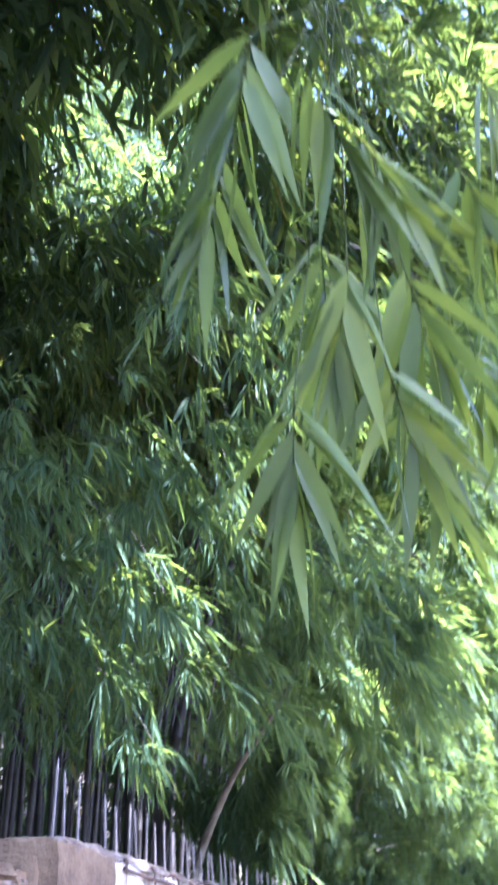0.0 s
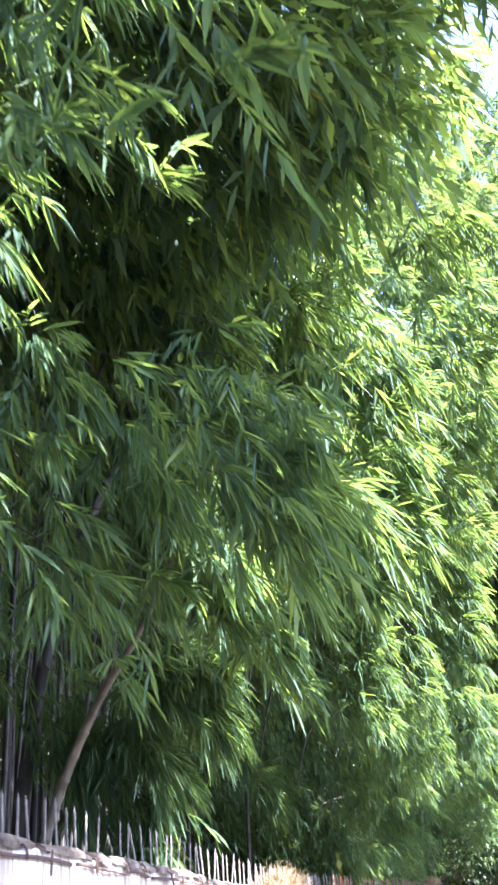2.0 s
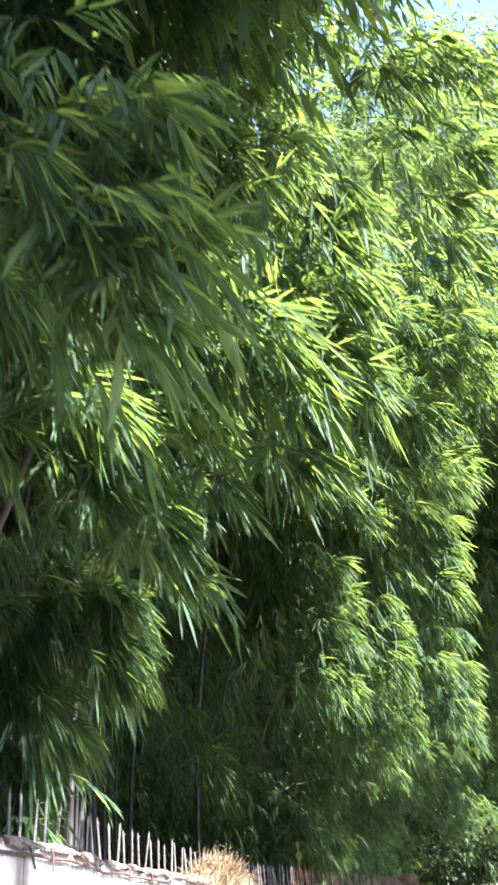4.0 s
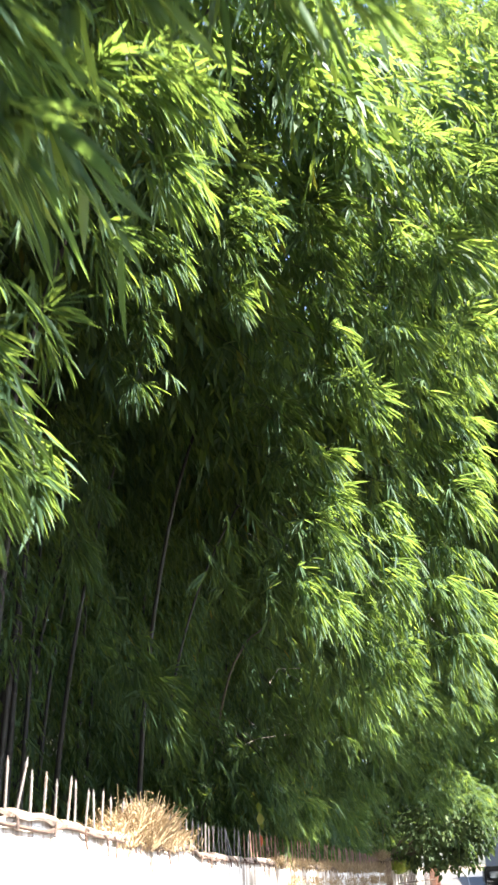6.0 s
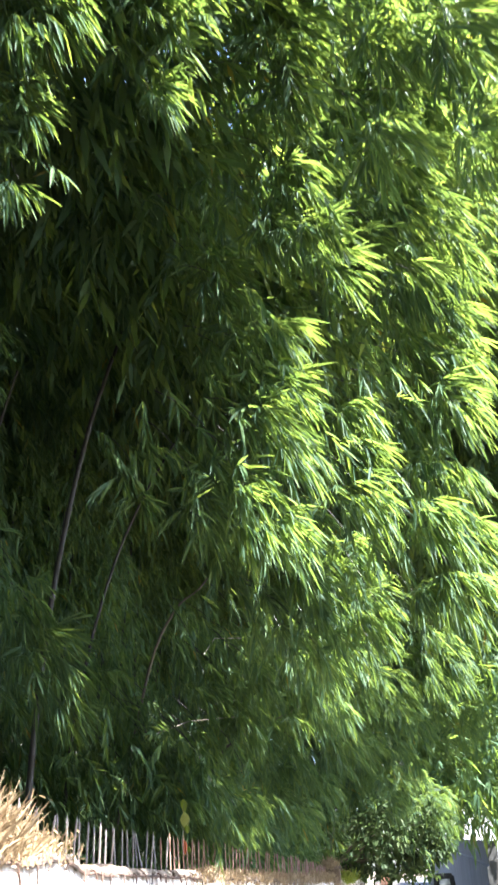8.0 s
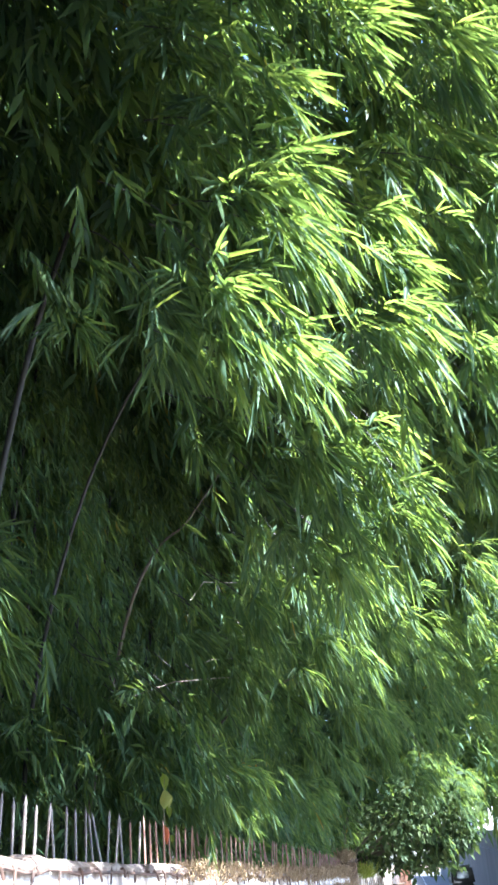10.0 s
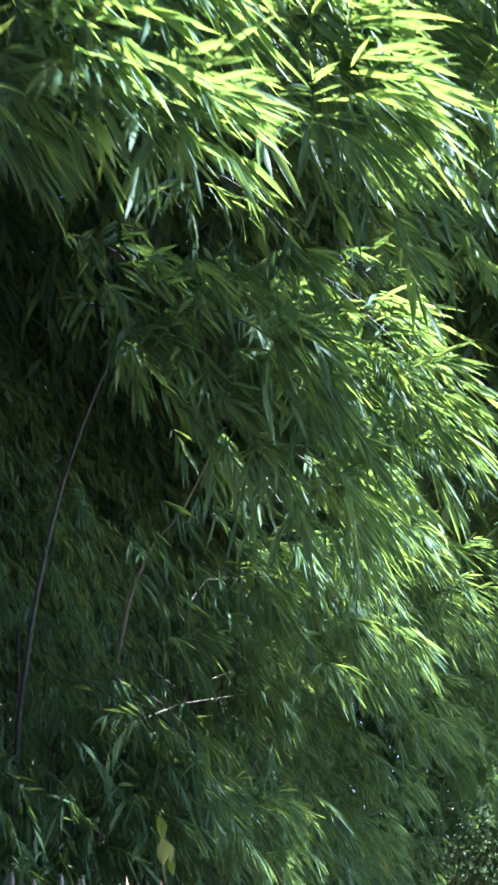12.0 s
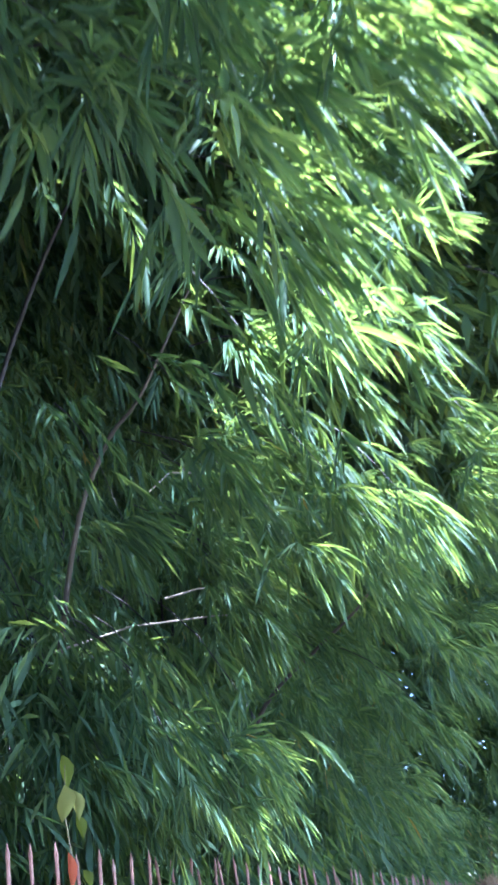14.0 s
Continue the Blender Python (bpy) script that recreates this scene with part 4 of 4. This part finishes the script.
# ---- crumbling coping along the wall ----
coping = empty_thing("wall_coping", (-1.85, 5.0, 2.1), "dark crumbling render broken off along the wall top", "coping")
coping["kind"] = "structure"
y = 3.8
while y < 38:
    run = rng.uniform(0.25, 0.9)
    bm = bmesh.new()
    sides = 5
    rows = max(3, int(run / 0.12))
    verts = []
    for q in np.linspace(y, y + run, rows):
        x, t = wall_x(q), wall_top(q)
        edge = min((q - y), (y + run - q)) / run
        up, drop = 0.02 + 0.035 * rng.random() * (0.4 + edge), 0.02 + 0.05 * rng.random() * (0.3 + edge)
        out = 0.012 + 0.02 * rng.random()
        verts.append([bm.verts.new((a + 1.85, q - 5.0, b - 2.1)) for a, b in ((x + out, t - drop), (x + out + 0.004, t - 0.005), (x - 0.02, t + up), (x - 0.16, t + up * 1.2), (x - 0.17, t - 0.04))])
    for a, b in zip(verts, verts[1:]):
        for k in range(4):
            bm.faces.new((a[k], b[k], b[k + 1], a[k + 1]))
    bm.faces.new(verts[0])
    bm.faces.new(verts[-1][::-1])
    part("render_lump", bm, CRUST, coping)
    y += run * rng.uniform(1.0, 1.35)

# rubble at the broken end of the wall
rubble = empty_thing("broken_brickwork", (-1.9, 3.2, 2.0), "heap of broken bricks and mortar at the wall end", "brickwork")
for i in range(46):
    bm = bmesh.new()
    v = box(bm, -0.10, -0.05, -0.035, 0.10, 0.05, 0.035, 0.008)
    for q in bm.verts:
        q.co += Vector((0.012 * rng.normal(), 0.012 * rng.normal(), 0.008 * rng.normal()))
    yy = rng.uniform(1.8, 3.6)
    s = part("brick", bm, CRUST if i % 3 else RENDER_BROWN, rubble)
    s.matrix_local = pose(rng.uniform(-0.26, -0.12), yy - 3.2, wall_top(yy) + rng.uniform(-0.02, 0.05) - 2.0, rng.normal(0, 14), rng.normal(0, 14), rng.uniform(60, 120))


# ---- dry grass and weeds on the wall ----
def grass_tuft(at, wide, tall, n, mat, label, name="dry_grass_tuft", lean=0.0):
    thing = empty_thing(name, at, label, "grass")
    o = np.stack([rng.normal(0, 0.10, n), rng.normal(0, wide, n), rng.uniform(-0.08, 0.08, n)], 1)
    way = unit(np.stack([rng.normal(0.05, 0.35, n), rng.normal(lean, 0.45, n), rng.uniform(0.5, 1.0, n)], 1))
    size = tall * rng.uniform(0.35, 1.0, n) * np.exp(-(o[:, 1] / (wide * 1.6)) ** 2)
    v = blades(o, way, size, np.full(n, 0.010) * rng.uniform(0.6, 1.4, n), 0.2, 0.15)
    ob = obj("blade_mass", blade_mesh("blade_mass", v), mat, thing)
    ob["kind"] = "stuff"
    m = int(n * 0.35)
    k = rng.integers(0, n, m)
    at2 = o[k] + way[k] * size[k][:, None] * rng.uniform(0.5, 0.95, (m, 1))
    s2 = rng.uniform(0.02, 0.06, m)
    ob = obj("seed_mass", blade_mesh("seed_mass", blades(at2, unit(rng.normal(0, 1, (m, 3))), s2, s2 * 0.35)), mat, thing)
    ob["kind"] = "stuff"
    for i in range(int(n / 160)):
        bm = bmesh.new()
        p = Vector((rng.normal(0, 0.05), rng.normal(0, wide * 0.8), 0))
        d = Vector((rng.normal(0, 0.15), rng.normal(0, 0.3), 1)).normalized() * tall * rng.uniform(0.8, 1.15)
        tube(bm, [p, p + d * 0.6, p + d + Vector((0, 0.03, 0))], [0.004, 0.003, 0.0015], 4)
        part("stalk", bm, mat, thing)
    return thing


grass_tuft((-1.93, 15.75, wall_top(15.75)), 0.55, 0.46, 2600, DRY, "sunlit tuft of straw-coloured dry grass on the wall top")
grass_tuft((-1.95, 16.9, wall_top(16.9)), 0.35, 0.22, 700, DRY, "low dry grass on the wall top")
for q, w, h in ((23.0, 0.5, 0.12), (24.6, 0.6, 0.12), (26.3, 0.6, 0.14), (28.0, 0.7, 0.16), (30.0, 0.8, 0.20), (32.5, 0.8, 0.24), (35.5, 0.8, 0.30)):
    grass_tuft((wall_x(q) - 0.02, q, wall_top(q) - 0.02), w, h, 900, DRY, "dry weeds along the top of the wall")
    grass_tuft((wall_x(q + 0.6) + 0.05, q + 0.6, wall_top(q) - 0.30), w, h, 320, DRY, "straw hanging on the face of the wall")
grass_tuft((-0.55, 37.75, 1.72), 0.28, 0.34, 700, DRY, "straw tangled over the pillar top")
WEED = leaf_material("green_weed", (0.10, 0.14, 0.03), (0.16, 0.20, 0.05), (0.24, 0.26, 0.07), (2.2, 2.1, 0.8))
grass_tuft((wall_x(40.5) - 0.05, 40.5, wall_top(40.5) - 0.05), 0.8, 0.5, 900, WEED, "yellow-green weeds over the wall top", "weed_tuft")


# ---- vine with a yellowing leaf ----
def big_leaf(bm, base, way, length, width):
    base, way = Vector(base), Vector(way).normalized()
    side = way.cross(Vector((0.2, 1, 0.3))).normalized()
    nor = side.cross(way)
    mid, left, right = [], [], []
    for i, w in enumerate((0.05, 0.7, 1.0, 0.85, 0.45, 0.02)):
        p = base + way * length * i / 5 - nor * 0.02 * (i / 5) ** 2
        mid.append(bm.verts.new(p))
        left.append(bm.verts.new(p + side * width * 0.5 * w + nor * 0.02 * w))
        right.append(bm.verts.new(p - side * width * 0.5 * w + nor * 0.02 * w))
    for i in range(5):
        bm.faces.new((mid[i], mid[i + 1], left[i + 1], left[i]))
        bm.faces.new((mid[i], right[i], right[i + 1], mid[i + 1]))


VINE_YELLOW = leaf_material("yellowing_leaf", (0.24, 0.27, 0.09), (0.30, 0.32, 0.11), (0.34, 0.34, 0.13), (1.3, 1.2, 0.8))
VINE_RED = leaf_material("reddened_leaf", (0.45, 0.12, 0.06), (0.52, 0.16, 0.08), (0.55, 0.22, 0.10), (1.3, 1.0, 0.8))
vine = empty_thing("vine", (-1.94, 22.7, 1.75), "thin vine with yellowing and reddened leaves on the fence", "vine")
bm = bmesh.new()
tube(bm, [(0, 0, -0.05), (0.02, 0.03, 0.25), (-0.01, 0.02, 0.5), (0.02, -0.01, 0.72)], [0.005, 0.004, 0.004, 0.002], 5)
part("stem", bm, TWIG, vine)
for p, w, ln, wd, mt in (((0.02, -0.03, 0.62), (0.1, -0.25, -1), 0.20, 0.13, VINE_YELLOW), ((0.03, 0.06, 0.60), (0.1, 0.3, -1), 0.15, 0.08, VINE_YELLOW), ((0.0, 0.0, 0.78), (0.1, 0.15, -0.8), 0.18, 0.09, WEED),
                         ((0.02, 0.10, 0.48), (0.2, 0.4, -1), 0.12, 0.07, WEED), ((0.02, -0.02, 0.30), (0.1, 0.1, -1), 0.18, 0.06, VINE_RED), ((0.03, 0.12, 0.22), (0.3, 0.3, -0.7), 0.10, 0.06, WEED)):
    bm = bmesh.new()
    big_leaf(bm, p, w, ln, wd)
    part("leaf", bm, mt, vine, smooth=True)


# ---- leaning culms and bare twigs that show between the leaves ----
def lone_culm(points, r, label, mat=CULM):
    thing = empty_thing("bamboo_culm", points[0], label, "bamboo")
    culm(points, r, thing, mat)
    return thing


lone_culm([(-3.79, 11.00, 1.49), (-3.60, 11.09, 3.97), (-2.98, 11.35, 6.32), (-1.87, 12.37, 9.14), (-0.69, 13.32, 11.59), (0.61, 13.89, 13.68)], 0.09, "thick brown bamboo culm leaning out over the wall, darkened for leaf shade", CULM_SHADE)
lone_culm([(-3.11, 9.77, 1.66), (-2.78, 9.81, 2.75), (-2.33, 9.71, 3.56), (-1.92, 9.47, 3.96), (-1.49, 9.12, 4.41), (-1.00, 8.77, 5.16)], 0.055, "pale brown bamboo culm leaning out over the wall")
lone_culm([(-3.4, 28.6, 1.6), (-2.5, 28.3, 3.1), (-2.06, 28.0, 3.76), (-1.25, 27.2, 4.02), (-0.64, 26.6, 4.19), (-0.1, 26.0, 4.5)], 0.032, "thin bare culm slanting between the leaves")
lone_culm([(-3.6, 25.4, 1.6), (-2.9, 25.0, 4.6), (-2.41, 24.8, 5.56), (-1.95, 24.6, 5.87), (-1.3, 24.3, 6.6)], 0.030, "thin bare culm slanting between the leaves")
bare = empty_thing("bare_twigs", (-2.3, 23.2, 3.5), "pale bare bamboo twigs sticking out sideways", "twig")
for pts in ([(-2.55, 23.9, 3.5), (-2.14, 24.4, 3.73), (-1.63, 24.9, 3.83), (-1.3, 25.3, 3.89)], [(-1.9, 24.5, 3.92), (-1.71, 24.8, 4.05), (-1.49, 25.2, 4.13)], [(-1.87, 24.2, 4.67), (-1.74, 24.5, 4.98), (-1.36, 24.9, 5.05)]):
    bm = bmesh.new()
    tube(bm, [(a + 2.3, b2 - 23.2, c2 - 3.5) for a, b2, c2 in pts], [0.010, 0.008, 0.007, 0.004][:len(pts)], 5)
    part("twig", bm, BARE_TWIG, bare)


# ---- nearest branch, leaf by leaf ----
def long_leaf_mesh(i):
    bm = bmesh.new()
    rows = []
    for k in range(8):
        u = k / 7
        w = 0.40 * (math.sin(math.pi * min(1, u * 1.02) ** 0.62)) * (1 - 0.15 * i * u) + 0.004
        z = -0.10 * u * u * (0.6 + 0.5 * i)
        rows.append([bm.verts.new(Vector((u, s * w * 0.158, z + abs(s) * w * 0.035))) for s in (-1, 0, 1)])
    for a, b in zip(rows, rows[1:]):
        for s in (0, 1):
            bm.faces.new((a[s], a[s + 1], b[s + 1], b[s]))
    me = bpy.data.meshes.new("leaf")
    bm.to_mesh(me)
    bm.free()
    me.polygons.foreach_set("use_smooth", [True] * len(me.polygons))
    me.materials.append(NEAR_LEAF)
    return me


def near_leaf_material():
    m, n, l, p = material("near_leaf")
    info = n.new("ShaderNodeObjectInfo")
    tone = ramp(n, l, info.outputs["Random"], [(0.0, (0.066, 0.115, 0.050)), (0.6, (0.100, 0.165, 0.060)), (1.0, (0.155, 0.225, 0.065))])
    veins = noise_tex(n, l, 9.0, 4.0, 0.6, place(n, l, (1, 1, 1)))
    tone = mixed(n, l, 0.4, tone, ramp(n, l, veins, [(0.3, (0.6, 0.65, 0.6)), (0.7, (1, 1, 0.95))]), "MULTIPLY")
    l.new(tone, p.inputs["Base Color"])
    p.inputs["Roughness"].default_value = 0.42
    t = n.new("ShaderNodeBsdfTranslucent")
    l.new(mixed(n, l, 1.0, tone, (3.2, 2.5, 0.9), "MULTIPLY"), t.inputs["Color"])
    s = n.new("ShaderNodeMixShader")
    s.inputs[0].default_value = 0.45
    l.new(p.outputs[0], s.inputs[1])
    l.new(t.outputs[0], s.inputs[2])
    l.new(s.outputs[0], n["Material Output"].inputs["Surface"])
    return m


NEAR_LEAF = near_leaf_material()
LEAVES = [long_leaf_mesh(i) for i in range(3)]
TWIGS = [
    (0.25, -0.12, 3.52, -0.37, 0.60, -0.71),
    (0.35, -0.08, 3.44, 0.33, 0.72, -0.61),
    (0.45, 0.10, 3.36, 0.40, 0.70, -0.58),
    (0.38, 0.14, 3.03, -0.28, 0.63, -0.72),
    (0.24, 0.17, 2.76, -0.19, 0.66, -0.73),
    (0.50, 0.25, 3.09, 0.20, 0.71, -0.67),
    (0.51, 0.53, 2.92, 0.00, 0.69, -0.72),
    (0.66, 0.21, 3.33, 0.33, 0.72, -0.61),
    (0.13, 0.09, 3.41, -0.41, 0.58, -0.70),
    (0.32, 0.23, 3.21, -0.09, 0.68, -0.73),
    (0.43, 0.27, 2.87, 0.16, 0.72, -0.68),
    (0.64, 0.57, 3.07, 0.09, 0.70, -0.71),
    (0.80, 0.27, 3.19, 0.30, 0.68, -0.64),
    (0.76, 0.44, 2.90, 0.22, 0.66, -0.72),
    (0.87, 0.66, 2.98, 0.20, 0.59, -0.77),
    (0.74, 0.15, 3.53, 0.36, 0.68, -0.62),
]
near = empty_thing("bamboo_branch", (0.37, 0.30, 4.20), "arching bamboo stem ending in long pointed green leaves", "bamboo")
culm([(-4.72, 0.72, 1.96), (-4.35, 0.71, 5.43), (-2.86, 0.67, 7.91), (-1.00, 0.53, 7.42), (0.37, 0.30, 4.20)], 0.022, near, GREEN_STEM)
for k, (x, y, z, ax, ay, az) in enumerate(TWIGS):
    o, a = Vector((x, y, z)) - near.location, Vector((ax, ay, az)).normalized()
    bm = bmesh.new()
    tip = o + a * 0.20
    tube(bm, [Vector((rng.normal(0, 0.03), rng.normal(0, 0.03), 0.1 * (k % 4))), o * 0.45 + Vector((0.03, 0.03, 0.02)), o, tip], [0.0025, 0.0022, 0.0018, 0.001], 5)
    part("twig", bm, GREEN_STEM, near)
    side = a.cross(Vector((0, 1, 0.2))).normalized()
    for i in range(12):
        u = i / 11
        s = 1 if i % 2 else -1
        way = (a * (0.55 + 0.7 * u) + side * s * (0.75 - 0.5 * u) + Vector((0.05, 0, -0.45)) + Vector(rng.normal(0, 0.16, 3))).normalized()
        up = Vector(rng.normal(0, 0.5, 3)) + Vector((0.15, -0.6, 0.5))
        y_ax = up.cross(way).normalized()
        z_ax = way.cross(y_ax)
        ln = rng.uniform(0.25, 0.37)
        m = Matrix((way, y_ax, z_ax)).transposed().to_4x4() @ Matrix.Diagonal((ln, ln, ln, 1))
        leaf = new("leaf", LEAVES[int(rng.integers(0, 3))])
        leaf.parent = near
        leaf.matrix_local = Matrix.Translation(o + a * 0.20 * u) @ m


# ---- far end of the road: pillars, gate, three-wheeler ----
def pillar(at, w, h, mat, label):
    thing = empty_thing("gate_pillar", at, label, "pillar")
    bm = bmesh.new()
    box(bm, -w / 2, -w / 2, -0.1, w / 2, w / 2, h, 0.02)
    bmesh.ops.subdivide_edges(bm, edges=bm.edges[:], cuts=2)
    for v in bm.verts:
        v.co += Vector((0.012 * noise.noise(v.co * 7), 0.012 * noise.noise(v.co * 7 + Vector((5, 0, 0))), 0))
    part("shaft", bm, mat, thing)
    bm = bmesh.new()
    box(bm, -w / 2 - 0.04, -w / 2 - 0.04, h + 0.004, w / 2 + 0.04, w / 2 + 0.04, h + 0.09, 0.02)
    part("cap", bm, CRUST, thing)
    return thing


BRICK_RED = simple("red_brick", [(0.3, (0.26, 0.12, 0.08)), (0.7, (0.42, 0.22, 0.16))], 4.0, 0.9, 0.5)
pillar((-0.50, 38.0, road_z(38)), 0.42, 1.66 - road_z(38), RENDER_BROWN, "stained brown pillar overgrown with straw")
pillar((1.10, 45.2, road_z(45)), 0.36, 1.62 - road_z(45), BRICK_RED, "weathered red-brown gate pillar")
gate = empty_thing("iron_gate", (0.2, 42.0, road_z(42)), "rusty barred iron gate between the pillars", "gate")
g0, g1 = Vector((-0.3, 38.6, 0)), Vector((0.95, 45.0, 0))
for i in range(26):
    p = g0.lerp(g1, (i + 0.5) / 26) - Vector((0.2, 42.0, 0))
    bm = bmesh.new()
    tube(bm, [p + Vector((0.16, 0, 0.05)), p + Vector((0.16, 0, 1.35)), p + Vector((0.16, 0, 1.42))], [0.012, 0.012, 0.002], 5)
    part("bar", bm, RUST, gate)
for h in (0.25, 1.15):
    bm = bmesh.new()
    a, b2 = g0 - Vector((0.2, 42.0, 0)), g1 - Vector((0.2, 42.0, 0))
    tube(bm, [a + Vector((0.17, 0, h)), b2 + Vector((0.17, 0, h))], [0.02, 0.02], 6)
    part("rail", bm, RUST, gate)


def three_wheeler(at):
    """A small black canvas-hooded three-wheeler."""
    thing = empty_thing("auto_rickshaw", at, "black three-wheeled taxi with a canvas hood", "auto rickshaw")
    bm = bmesh.new()
    v = box(bm, -0.62, -1.2, 0.35, 0.62, 1.1, 0.78, 0.08)
    part("body", bm, DARK_CLOTH, thing)
    bm = bmesh.new()
    v = box(bm, -0.62, -1.15, 0.76, 0.62, 0.75, 1.70, 0.12)
    for q in bm.verts:
        if q.co.z > 1.4:
            q.co.x *= 0.90
            q.co.y = q.co.y * 0.94
    part("hood", bm, DARK_CLOTH, thing, "black canvas hood")
    bm = bmesh.new()
    box(bm, -0.30, -1.185, 1.08, 0.30, -1.155, 1.42, 0.01)
    part("rear_window", bm, GLASS_DARK, thing)
    bm = bmesh.new()
    box(bm, -0.60, -1.26, 0.36, 0.60, -1.205, 0.52, 0.015)
    part("bumper", bm, IRON, thing, "grey rear bumper")
    for sx in (-0.5, 0.5):
        bm = bmesh.new()
        box(bm, sx - 0.07, -1.225, 0.50, sx + 0.07, -1.195, 0.60, 0.01)
        part("tail_light", bm, VINE_RED, thing)
    for wx, wy in ((-0.52, -0.75), (0.52, -0.75), (0.0, 1.05)):
        bm = bmesh.new()
        bmesh.ops.create_cone(bm, cap_ends=True, segments=20, radius1=0.23, radius2=0.23, depth=0.13, matrix=pose(wx, wy, 0.23, 0, 90, 0))
        bmesh.ops.bevel(bm, geom=[e for e in bm.edges if len(e.link_faces) == 2 and e.calc_face_angle(0) > 1], offset=0.03, segments=2, affect="EDGES")
        w = part("wheel", bm, RUBBER, thing)
        bm = bmesh.new()
        bmesh.ops.create_cone(bm, cap_ends=True, segments=16, radius1=0.11, radius2=0.11, depth=0.14, matrix=pose(wx, wy, 0.23, 0, 90, 0))
        part("rim", bm, IRON, w)
    return thing


three_wheeler((4.9, 68.0, road_z(68)))

# pale houses and poles beyond the far wall
def far_house(at, w, d, h):
    thing = empty_thing("far_house", at, "pale distant house above the retaining wall", "house")
    bm = bmesh.new()
    box(bm, -w / 2, -d / 2, -9.5, w / 2, d / 2, h, 0.05)
    part("wall", bm, PLASTER_WHITE, thing)
    bm = bmesh.new()
    box(bm, -w / 2 - 0.3, -d / 2 - 0.3, h + 0.004, w / 2 + 0.3, d / 2 + 0.3, h + 0.3, 0.04)
    part("roof", bm, CONCRETE, thing)
    for i in range(4):
        for k in range(2):
            bm = bmesh.new()
            x = -w / 2 + w * (i + 0.5) / 4
            box(bm, x - 0.6, -d / 2 - 0.06, 1.0 + 3 * k, x + 0.6, -d / 2 + 0.05, 2.3 + 3 * k, 0.02)
            part("window", bm, GLASS_DARK, thing)
    return thing


far_house((27, 190, 6), 16, 10, 7)
far_house((46, 200, 6), 14, 10, 6)
for i, (px_, py_) in enumerate(((10.6, 101), (12.2, 112), (13.9, 125))):
    pole = empty_thing("pole", (px_, py_, 3.2), "thin white pole behind the retaining wall", "pole", "poles behind the far wall")
    bm = bmesh.new()
    tube(bm, [(0, 0, -0.5), (0, 0, 3.2)], [0.06, 0.05], 8)
    part("shaft", bm, PLASTER_WHITE, pole)
    bm = bmesh.new()
    tube(bm, [(0, 0, 3.2), (0, 0, 3.3), (0, 0, 3.34)], [0.08, 0.08, 0.02], 8)
    part("finial", bm, CONCRETE, pole)
